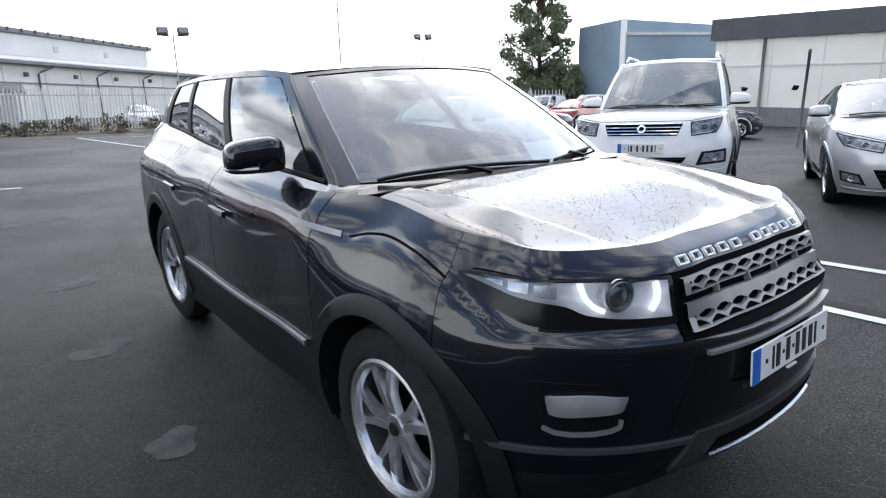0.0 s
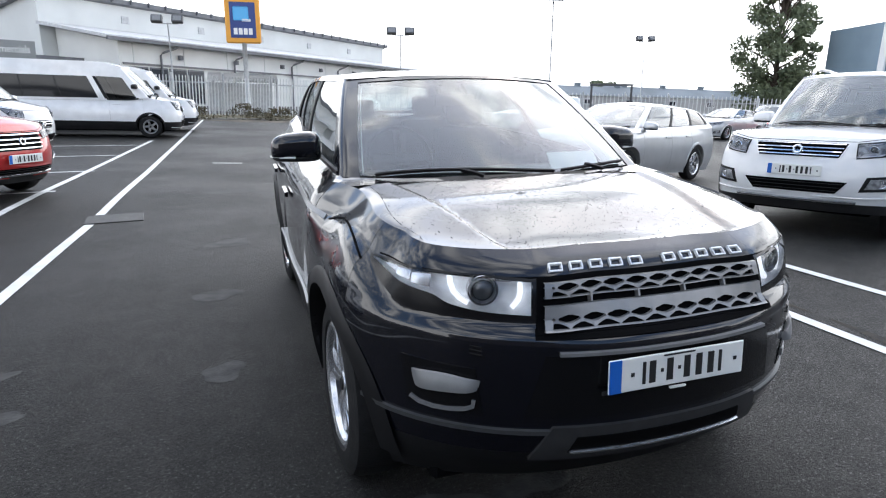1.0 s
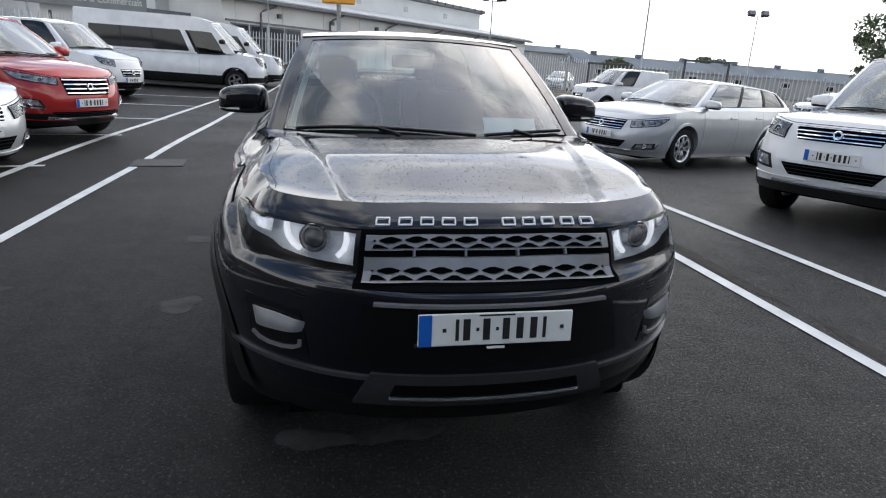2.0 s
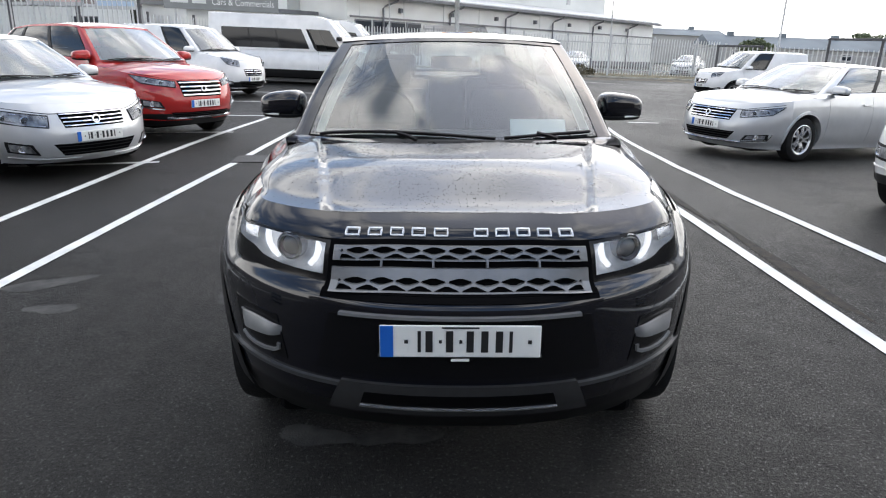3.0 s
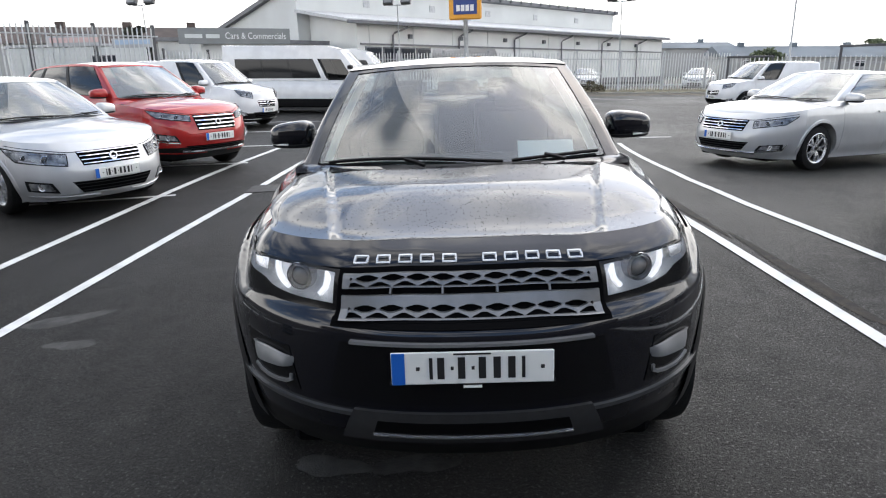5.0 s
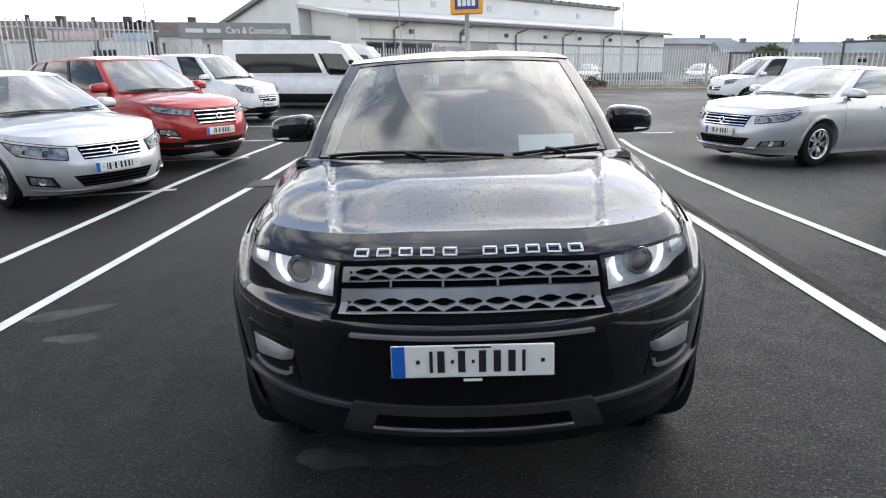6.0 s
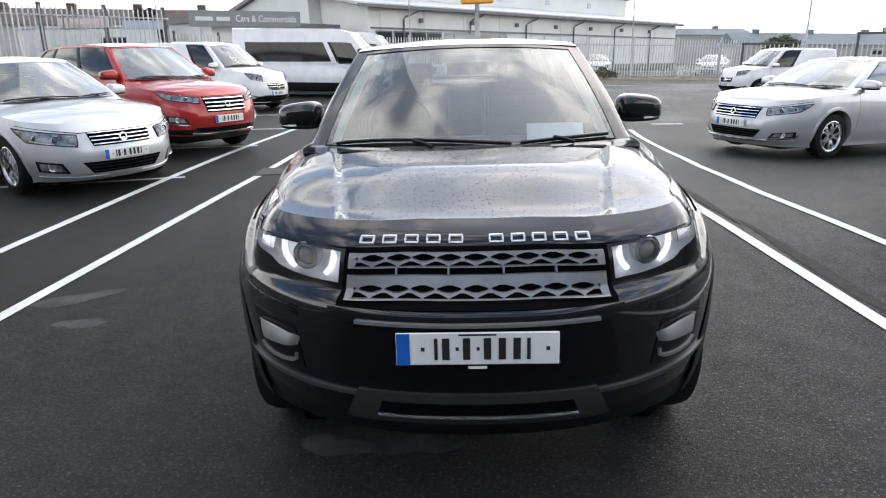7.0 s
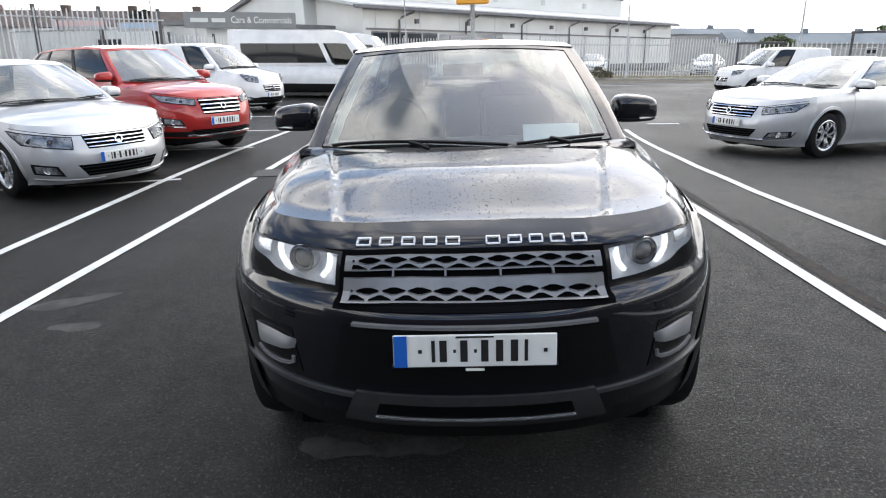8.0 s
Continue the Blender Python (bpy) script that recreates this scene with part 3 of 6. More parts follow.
    cowl = patch("cowl", lambda a, b: Vector((a * xb * 0.93, yc - 0.06 + bow * 1.5 * a * a + 0.12 * b, zc - 0.004 - 0.012 * a * a + 0.016 * b)), -1, 1, 16, 0, 1, 2, M_BLACK, root, fold=0, core=core)

    # cabin
    dash = box_bm(-xb * 0.93, xb * 0.93, yc + bow * 0.8, yc + bow + 0.5, zc - 0.22, zc - 0.03, 0.05, seg=2)
    part("dashboard", dash, M_DASH, root)
    part("cabin_floor", box_bm(-hw + 0.375, hw - 0.375, yc + 0.3, yrb - 0.1, zb + 0.18, zb + 0.28), M_DASH, root)
    for row in S.get("seat_rows", (yw + 0.55, yw + 1.4)):
        for s in (-1, 1):
            seat = box_bm(-0.25, 0.25, -0.3, 0.25, -0.16, 0.02, 0.06, seg=2)
            join(seat, box_bm(-0.25, 0.25, -0.08, 0.08, 0, 0.6, 0.06, seg=2), pose(0, 0.26, 0.0, -14))
            join(seat, box_bm(-0.13, 0.13, -0.05, 0.05, 0.62, 0.8, 0.04, seg=2), pose(0, 0.26, 0.0, -14))
            so = part("seat", seat, S.get("seat_mat", M_SEAT), root)
            so.matrix_local = Matrix.Translation((s * xb * 0.5, row, zb + 0.42))
    sw = bmesh.new()
    join(sw, lathe([(0.0, 0.17), (0.016, 0.18), (0.0, 0.196), (-0.016, 0.18), (0.0, 0.17)], 28, "y"))
    join(sw, box_bm(-0.16, 0.16, -0.015, 0.015, -0.03, 0.03, 0.01))
    wo = part("steering_wheel", sw, M_DASH, root)
    wo.matrix_local = pose(S.get("wheel_x", -xb * 0.48), yc + bow + 0.55, zc + 0.01, -25)
    mir = part("cabin_mirror", box_bm(-0.12, 0.12, -0.02, 0.02, -0.035, 0.035, 0.015, seg=2), M_BLACK, root)
    mir.matrix_local = pose(0, yw + 0.14, zr(yw) - 0.14)

    if S.get("bars"):
        for s in (-1, 1):
            pts = [Vector((s * (xw - 0.05), y, zr(y) + h)) for y, h in ((yw + 0.35, -0.01), (yw + 0.5, 0.05), (yw + 1.1, 0.06), (yre - 0.6, 0.05), (yre - 0.4, -0.01))]
            part("roof_bar", tube(pts, 0.018), M_ALLOY, root)
    # door mirrors
    for s in (-1, 1):
        my, mz, mx = S["mirror"]
        shell = ellipsoid(0.125, 0.082, 0.085, 3.4, 32, 16)
        for v in shell.verts:
            # flat underside, the top falling away outwards
            v.co.z = max(v.co.z, -0.034) if v.co.z < 0 else v.co.z * (1.0 - 0.16 * s * v.co.x / 0.125)
        mo = part("door_mirror", shell, S.get("mirror_mat", pm), root)
        mo.matrix_local = pose(s * (mx - 0.125), my, mz, 0, 0, s * 12)
        base = ellipsoid(0.121, 0.078, 0.05, 3.2, 28, 12)
        for v in base.verts:
            v.co.z = -0.036 - (0.5 * abs(v.co.z) if v.co.z < 0 else 0.0)
        part("mirror_base", base, M_BLACK, mo)
        arm = bmesh.new()
        for p in ((mx - 0.24, my - 0.05, mz - 0.02), (mx - 0.24, my + 0.05, mz - 0.02), (mx - 0.15, my - 0.04, mz - 0.055), (mx - 0.15, my + 0.04, mz - 0.055),
                  (xb - 0.02, my - 0.10, mz - 0.02), (xb + 0.02, my + 0.06, mz - 0.03), (xb + 0.04, my - 0.12, mz - 0.135), (xb + 0.045, my + 0.02, mz - 0.14)):
            arm.verts.new((s * p[0], p[1], p[2]))
        bmesh.ops.convex_hull(arm, input=arm.verts)
        part("mirror_arm", arm, M_BLACK, mo).matrix_parent_inverse = mo.matrix_local.inverted()
        strip = [(s * 0.128 * math.cos(a), -0.084 * math.sin(a), -0.035) for a in (radians(8 + 82 * k / 10) for k in range(11))]
        part("indicator_strip", tube(strip, 0.0055, 6), M_PLATE if hero else M_BLACK, mo)

    def wipe(a, b):
        return house(a, b)
    ribbon("wiper", wipe, [(-0.82 + 0.076 * k, 0.012 + 0.045 * math.sin(math.pi * (k / 14.0) ** 0.8)) for k in range(15)], 0.010, 0.008, M_BLACK, root, 0.010, core=core)
    ribbon("wiper", wipe, [(0.30 + 0.05 * k, 0.015 + 0.030 * math.sin(math.pi * (k / 22.0))) for k in range(12)], 0.010, 0.008, M_BLACK, root, 0.010, core=core)
    for a in (-0.22, 0.62):
        ribbon("wiper_arm", wipe, [(a, -0.01), (a - 0.05, 0.02), (a - 0.12, 0.045)], 0.014, 0.012, M_BLACK, root, 0.012, core=core)
    return root, wall, W, hood, house, q_at, core


def decal(name, fn, c, off, mat, parent, na=8, nb=4, fold=0.006, label="", core=CORE):
    """A panel over the four (a, b) corners c of the surface fn: lower left, lower right, upper right, upper left."""
    def f(s, t):
        a = (c[0][0] * (1 - s) + c[1][0] * s) * (1 - t) + (c[3][0] * (1 - s) + c[2][0] * s) * t
        b = (c[0][1] * (1 - s) + c[1][1] * s) * (1 - t) + (c[3][1] * (1 - s) + c[2][1] * s) * t
        return fn(a, b)
    return patch(name, f, 0, 1, na, 0, 1, nb, mat, parent, fold=fold, off=off, label=label, core=core)


# the dark car's headlamp: upper and lower edges of its glass and of the black trim round it, along the nose
LAMP_TOP = curve((0.48, 0.982), (0.70, 0.997), (0.90, 1.000), (1.17, 0.992))
LAMP_LOW = curve((0.48, 0.884), (0.62, 0.890), (0.76, 0.908), (0.83, 0.935), (0.98, 0.954), (1.17, 0.990))
TRIM_TOP = curve((0.46, 0.990), (0.70, 1.003), (0.90, 1.006), (1.19, 0.998))
TRIM_LOW = curve((0.46, 0.862), (0.62, 0.865), (0.92, 0.880), (0.98, 0.895), (1.08, 0.928), (1.19, 0.985))


def lamp_hole(u, z):
    return 0.475 < u < 1.16 and LAMP_LOW(u) - 0.008 < z < LAMP_TOP(u) + 0.002


def hero_details(root, wall, W, hood, house, q_at):
    # grille: black sheet as shade, two silver rows of lozenge mesh and three posts
    g = decal("grille_opening_shade", wall, ((-0.47, 0.835), (0.47, 0.835), (0.47, 0.995), (-0.47, 0.995)), 0.006, M_DARK, root, 16, 5)
    pitch = 0.0915

    def flare(p, blunt, run):
        """Opening of a flat lozenge at the phase p: 1 in its middle, blunt at its tips."""
        q = abs((p + 0.5) % 1.0 - 0.5)
        return 0.0 if q > 0.445 else blunt + (1 - blunt) * min(1.0, (0.445 - q) / run)
    for z0, z1, top in ((0.937, 0.981, 1.0), (0.844, 0.914, 0.64)):
        u0, u1, l0, l1 = 0.42 * top, 0.94 * top, 0.08 * top, 0.44 * top
        mesh = part("grille_mesh", bmesh.new(), M_SATIN, g, "satin silver lozenge mesh")
        bm = bmesh.new()
        cols = []
        for k in range(-110, 111):
            a = 0.452 * k / 110
            on = 1.0 if abs(a) < 0.425 else 0.0
            up, dn = on * flare(a / pitch, 0.3, 0.34), on * flare(a / pitch + 0.5, 0.25, 0.36)
            um = (u0 + u1) / 2
            f = [0.0, l0, l0 + (l1 - l0) * dn, um - (um - u0) * up, um + (u1 - um) * up, 1.0]
            row = []
            for h in f:
                c = wall(a, z0 + (z1 - z0) * h)
                row.append((bm.verts.new(c + Vector((0, -0.022, 0.003))), bm.verts.new(c + Vector((0, -0.010, 0.003)))))
            cols.append(row)
        for r0, r1 in zip(cols, cols[1:]):
            for i in (0, 2, 4):
                p, q, r, t = r0[i], r1[i], r1[i + 1], r0[i + 1]
                for quad in ((p[0], q[0], r[0], t[0]), (t[0], r[0], r[1], t[1]), (p[1], q[1], q[0], p[0])):
                    bm.faces.new(quad)
        bm.to_mesh(mesh.data)
        bm.free()
    for k in range(4):
        a = -0.28 + 0.187 * k
        ribbon("grille_post", wall, [(a, 0.912), (a, 0.934)], 0.008, 0.010, M_SATIN, g, 0.016)
    # black strip over the bright ledge, painting the shadow below the grille
    decal("grille_shadow", wall, ((-0.475, 0.822), (0.475, 0.822), (0.475, 0.848), (-0.475, 0.848)), 0.004, M_DARK, g, 20, 4, 0.002)
    # plain hollow shapes in place of the lettering on the bonnet's edge
    for k in range(10):
        a = -0.398 + 0.0825 * k if k < 5 else 0.074 + 0.0795 * (k - 5)
        loop = [(a + 0.0235 * cx, 1.016 + 0.0085 * cz) for cx, cz in ((-1, -1), (0, -1), (1, -1), (1, 0), (1, 1), (0, 1), (-1, 1), (-1, 0), (-1, -1))]
        ribbon("badge_bar", wall, loop, 0.0075, 0.004, M_BADGE, root, 0.006, "plain white metal shape", closed=True)
    # headlamps
    for s in (-1, 1):
        def wl(u, z, s=s):
            p = wall(u, z)
            return Vector((s * p.x, p.y, p.z))
        def lamp_area(top, low, q0, q1, depth=0.0):
            back = Vector((-s * 0.45, 0.85, -0.05))

            def at(a, t):
                u = q0 + (q1 - q0) * a
                sunk = depth * min(1.0, 6 * t * (1 - t)) * min(1.0, 7 * a * (1 - a))
                return wl(u, low(u) * (1 - t) + top(u) * t) + back * sunk
            return at
        back = Vector((-s * 0.45, 0.85, -0.05))
        hl = patch("headlamp", lamp_area(LAMP_TOP, LAMP_LOW, 0.482, 1.165, 0.06), 0, 1, 36, 0, 1, 12, M_BOWL, root, 0.0, off=0.001, label="clear headlamp with silver reflector")
        trim = patch("headlamp_trim", lamp_area(LAMP_LOW, TRIM_LOW, 0.46, 1.19), 0, 1, 48, 0, 1, 5, M_GLOSS, hl, 0.012, off=0.003)
        patch("upper_trim", lamp_area(TRIM_TOP, LAMP_TOP, 0.46, 1.19), 0, 1, 48, 0, 1, 2, M_GLOSS, trim, 0.012, off=0.003)
        patch("inner_trim", lamp_area(TRIM_TOP, TRIM_LOW, 0.455, 0.487), 0, 1, 3, 0, 1, 8, M_GLOSS, trim, 0.012, off=0.003)
        # the projector sits deep in its bowl
        turn = Vector((s * 0.30, -1, 0.06)).to_track_quat("Z", "Y").to_matrix().to_4x4()
        c = wl(0.655, 0.952) + back * 0.032
        for rr, mt, dep, nm in ((0.050, M_REFL, 0.010, "lamp_ring"), (0.041, M_LAMPBASE, 0.016, "projector_bowl")):
            o = part(nm, lathe([(-0.03, rr), (0.004, rr), (0.008, rr * 0.96), (0.004, rr * 0.90), (-0.02, rr * 0.86)], 32, "z"), mt, hl)
            o.matrix_local = Matrix.Translation(c) @ turn @ Matrix.Translation((0, 0, dep))
        o = part("projector_lens", lathe([(0.0, 0.036), (0.010, 0.031), (0.017, 0.020), (0.020, 0.0)], 28, "z"), M_LENSBALL, hl)
        o.matrix_local = Matrix.Translation(c) @ turn @ Matrix.Translation((0, 0, 0.004))
        # white light guides: a hook round the projector and an upright by the grille
        ribbon("daylight_strip", lambda u, z: wl(u, z) + back * 0.022, [(0.775, 0.992), (0.768, 0.970), (0.755, 0.945), (0.730, 0.924), (0.700, 0.911)], 0.017, 0.0, M_DRL, hl, 0.010)
        ribbon("daylight_strip", lambda u, z: wl(u, z) + back * 0.014, [(0.527, 0.980), (0.524, 0.955), (0.530, 0.930), (0.552, 0.905)], 0.017, 0.0, M_DRL, hl, 0.010)
        # side lamp cells towards the tip
        for k in range(3):
            q0 = 0.84 + 0.085 * k
            patch("side_reflector", lambda a, t, q0=q0: wl(q0 + 0.075 * a, LAMP_LOW(q0 + 0.075 * a) + 0.010 + (LAMP_TOP(q0) - LAMP_LOW(q0 + 0.075 * a) - 0.022) * t) + back * (0.030 - 0.020 * a), 0, 1, 4, 0, 1, 4, M_REFL, hl, 0.006)
        patch("headlamp_cover", lamp_area(LAMP_TOP, LAMP_LOW, 0.482, 1.165), 0, 1, 36, 0, 1, 10, M_LENS, hl, 0.0, off=0.004)
        # shut line of the wrap-over bonnet
        seam = curve(*HERO["seam"])
        ribbon("bonnet_seam", wl, [(q_at(y), seam(y) + 0.006) for y in (0.60 + 0.02 * k for k in range(27))], 0.010, 0.001, M_DARK, root, 0.002)
        ribbon("bonnet_front_seam", wl, [(0.03 * k, 0.995 + 0.012 * step(0.6, 1.1, 0.03 * k)) for k in range(39)], 0.006, 0.001, M_DARK, root, 0.001)
        # fog lamp pocket with its silver bezel
        fp = decal("fog_pocket", wl, ((0.63, 0.555), (0.90, 0.565), (0.92, 0.73), (0.66, 0.72)), 0.003, M_GLOSS, root, 8, 4)

        def bezel(a, t):
            u = (0.65 * (1 - a) + 0.872 * a) * (1 - t) + (0.642 * (1 - a) + 0.888 * a) * t
            z = (0.646 * (1 - a) + 0.630 * a) * (1 - t) + (0.680 + 0.012 * math.sin(math.pi * a) + 0.006 * a) * t
            out = 0.028 * (1 - (2 * a - 1) ** 6) * (1 - 0.55 * t * t)
            return wl(u, z) + Vector((s * 0.45, -0.89, 0)) * out
        patch("fog_bezel", bezel, 0, 1, 14, 0, 1, 6, M_BEZEL, fp, 0.03, label="satin silver bezel")
        # paler strip painting the light on the bezel's upper edge
        ribbon("bezel_edge_light", lambda a, t: bezel(a, t), [(0.06 + 0.088 * k, 0.985) for k in range(11)], 0.006, 0.0, M_SATIN, fp, 0.003)
        ribbon("lower_bezel", wl, [(0.885, 0.590), (0.85, 0.574), (0.80, 0.568), (0.74, 0.570), (0.69, 0.578), (0.665, 0.590), (0.662, 0.612)], 0.014, 0.003, M_BEZEL, fp, 0.008)
        for z in (0.765, 0.778, 0.791):
            ribbon("vent_slat", wl, [(0.64, z), (0.68, z + 0.004)], 0.005, 0.002, M_GLOSS, root, 0.004)
        # raised ridge whose grey paints the light caught along the crease
        ribbon("bumper_crease", wl, [(0.40 + 0.03 * k, 0.510 + 0.012 * step(0.95, 1.2, 0.4 + 0.03 * k)) for k in range(25)], 0.020, 0.001, M_GREY, root, 0.010)
        # wing vent
        decal("wing_vent", wl, ((1.78, 1.006), (2.52, 1.036), (2.50, 1.058), (1.80, 1.022)), 0.005, M_SATIN, root, 20, 2, label="silver wing vent")
        ribbon("window_chrome", lambda v, w, s=s: house(s * v, w), [(1.03 + 0.05 * k, 0.012) for k in range(19)], 0.016, 0.003, M_BLACK, root, 0.006)
    # bumper: dark intake, thin bright strip, plate and scuff guard
    ribbon("bumper_strip", wall, [(-0.40 + 0.04 * k, 0.781) for k in range(21)], 0.013, 0.004, M_SATIN, root, 0.012)
    decal("lower_intake", wall, ((-0.50, 0.56), (0.50, 0.56), (0.44, 0.775), (-0.44, 0.775)), 0.0025, M_GLOSS, root, 16, 4, label="gloss black panel")
    decal("scuff_guard", wall, ((-0.480, 0.396), (0.480, 0.396), (0.408, 0.531), (-0.408, 0.531)), 0.012, M_SKID, root, 18, 5, 0.02, "satin grey scuff guard")
    # flat black sheet painting the shade inside the guard's slot
    decal("guard_slot_shade", wall, ((-0.35, 0.432), (0.35, 0.432), (0.325, 0.494), (-0.325, 0.494)), 0.015, M_DARK, root, 14, 3)
    ribbon("guard_lip", wall, [(-0.345 + 0.0345 * k, 0.440) for k in range(21)], 0.008, 0.018, M_ALLOY, root, 0.006)
    p = number_plate(root, pose(0, -0.012, 0.71, -4))
    part("dealer_bar", box_bm(-0.06, 0.06, -0.0105, -0.007, 0.045, 0.050), M_INK, p)
    part("dealer_tag", box_bm(-0.03, 0.03, -0.0105, -0.002, -0.068, -0.062), M_PLATE, p)
    ribbon("plate_surround", lambda a, b: Vector((a, -0.004, b)), [(-0.268, 0.652), (0.268, 0.652)], 0.012, 0.0, M_INK, root, 0.004)
    paper = part("dashboard_notice", box_bm(-0.14, 0.14, -0.06, 0.06, 0, 0.003), M_PAPER, root, "white paper notice")
    paper.matrix_local = pose(0.43, 1.40, 1.175, 48)


def face(root, wall, core, S):
    """Lamps, grille, intake, fog lamps, plate and badge of an everyday car's nose."""
    F = S["face"]
    z0, z1, gw = F["grille"]
    # black sheet on the nose stands in for shade behind the bars
    g = decal("grille_opening_shade", wall, ((-gw * F.get("taper", 0.85), z0), (gw * F.get("taper", 0.85), z0), (gw, z1), (-gw, z1)), 0.004, M_DARK, root, 12, 3, core=core)
    n = F.get("bars", 3)
    for k in range(n):
        z = z0 + (z1 - z0) * (k + 0.5) / n
        w = gw * (F.get("taper", 0.85) + (1 - F.get("taper", 0.85)) * (k + 0.5) / n) * 0.98
        ribbon("grille_bar", wall, [(-w + 2 * w * i / 10, z) for i in range(11)], F.get("bar_w", 0.02), 0.008, M_CHROME, g, 0.012, core=core)
    zc = (z0 + z1) / 2 + F.get("badge_dz", 0.0)
    c = wall(0, zc)
    b = part("badge", lathe([(0.014, 0.026), (0.020, 0.034), (0.020, 0.042), (0.012, 0.050), (0.0, 0.050)], 20, "z"), M_CHROME, g, "plain round badge")
    b.matrix_local = Matrix.Translation(c + Vector((0, -0.02, 0))) @ Vector((0, -1, 0.2)).to_track_quat("Z", "Y").to_matrix().to_4x4()
    i0, i1, iw = F["intake"]
    # another black sheet, painted as the shade within the intake
    intake = decal("lower_intake", wall, ((-iw * 0.8, i0), (iw * 0.8, i0), (iw, i1), (-iw, i1)), 0.004, M_DARK, root, 12, 3, core=core)
    for k in range(3):
        z = i0 + (i1 - i0) * (k + 0.7) / 3.4
        w = iw * (0.8 + 0.2 * (z - i0) / (i1 - i0)) * 0.96
        ribbon("intake_bar", wall, [(-w + 2 * w * i / 8, z) for i in range(9)], 0.008, 0.005, M_BLACK, intake, 0.008, core=core)
    number_plate(root, Matrix.Translation(wall(0, F["plate"]) + Vector((0, -0.014, 0))))
    for s in (-1, 1):
        def wl(u, z, s=s):
            p = wall(u, z)
            return Vector((s * p.x, p.y, p.z))
        q0, q1, h0, h1, lift = F["lamp"]
        shape = ((q0, h0), (q1 - 0.2, h0 + lift * 0.7), (q1, h1 + lift), (q0, h1))
        hl = decal("headlamp", wl, shape, 0.004, M_LAMPBASE, root, 10, 4, core=core, label="clear glass headlamp")

        def rim_path(c, n=5):
            return [(a[0] + (b[0] - a[0]) * k / n, a[1] + (b[1] - a[1]) * k / n) for a, b in zip(c, c[1:] + c[:1]) for k in range(n)] + [c[0]]
        ribbon("lamp_seal", wl, rim_path(shape), 0.013, 0.003, M_BLACK, hl, 0.006, core=core, closed=True)
        turn = Vector((s * 0.3, -1, 0.05)).to_track_quat("Z", "Y").to_matrix().to_4x4()
        for f, big in ((0.30, 1.0), (0.60, 0.72)):
            c = wl(q0 + (q1 - q0) * f, (h0 + h1) / 2 + lift * f * 0.85)
            rr = min(0.045, (h1 - h0) * 0.42) * big
            o = part("lamp_ring", lathe([(0.0, rr), (0.010, rr), (0.012, rr * 0.9), (0.002, rr * 0.74)], 20, "z"), M_CHROME, hl)
            o.matrix_local = Matrix.Translation(c) @ turn
            o = part("projector", lathe([(0.002, rr * 0.76), (0.008, rr * 0.6), (0.012, rr * 0.3), (0.013, 0.0)], 20, "z"), M_LENSBALL, hl)
            o.matrix_local = Matrix.Translation(c) @ turn
        ribbon("lamp_edge", wl, [(q0 + 0.03, h0 + 0.016), (q0 + (q1 - q0) * 0.4, h0 + lift * 0.25 + 0.018), (q1 - 0.24, h0 + lift * 0.7 + 0.016)], 0.014, 0.006, M_DRLOFF, hl, 0.004, core=core)
        ribbon("lamp_brow", wl, [(q0 + 0.03, h1 - 0.016), (q0 + (q1 - q0) * 0.5, h1 + lift * 0.5 - 0.016), (q1 - 0.06, h1 + lift - 0.018)], 0.012, 0.006, M_REFL, hl, 0.004, core=core)
        decal("headlamp_cover", wl, shape, 0.016, M_LENS, hl, 10, 4, 0.014, core=core)
        if "fog" in F:
            f0, f1, e0, e1 = F["fog"]
            pod = ((f0, e0), (f1, e0 + 0.03), (f1, e1 + 0.03), (f0 + 0.06, e1))
            fp = decal("fog_pocket", wl, pod, 0.004, M_BLACK, root, 8, 3, core=core)
            mid = [(x * 0.76 + 0.24 * (f0 + f1) / 2, z * 0.66 + 0.34 * ((e0 + e1) / 2 + 0.015)) for x, z in pod]
            decal("fog_reflector", wl, mid, 0.007, M_LAMPBASE, fp, 6, 3, core=core)
            o = part("fog_lamp", lathe([(0.0, 0.045), (0.014, 0.040), (0.008, 0.030), (0.012, 0.0)], 16, "z"), M_REFL, fp)
            o.matrix_local = Matrix.Translation(wl((f0 + f1) / 2, (e0 + e1) / 2 + 0.015)) @ Vector((s * 0.4, -1, 0)).to_track_quat("Z", "Y").to_matrix().to_4x4()
            if F.get("fog_chrome"):
                ribbon("fog_trim", wl, [(f0, e0 - 0.015), ((f0 + f1) / 2, e0), (f1, e0 + 0.02), (f1 + 0.05, e1 + 0.03)], 0.02, 0.006, M_CHROME, fp, 0.01, core=core)
        # shut line round the bonnet's nose and the lower lip's crease
        ribbon("bonnet_seam", wl, [(0.08 * k, h1 + 0.022 + (lift + 0.012) * max(0.0, min(1.0, (0.08 * k - q0) / (q1 - q0)))) for k in range(int((q1 + 0.1) / 0.08))], 0.007, 0.001, M_DARK, root, 0.001, core=core)
        ribbon("bumper_crease", wl, [(0.2 + 0.09 * k, i0 - 0.035 + 0.02 * step(0.5, 1.1, 0.2 + 0.09 * k)) for k in range(10)], 0.010, 0.001, S["paint"], root, 0.010, core=core)
    if F.get("skid"):
        ribbon("chrome_lip", wall, [(-0.6 + 0.06 * k, F["skid"]) for k in range(21)], 0.03, 0.004, M_ALLOY, root, 0.014, core=core)
    root_notice = part("dashboard_notice", box_bm(-0.15, 0.15, -0.08, 0.08, 0, 0.003), M_PAPER, root, "white paper notice")
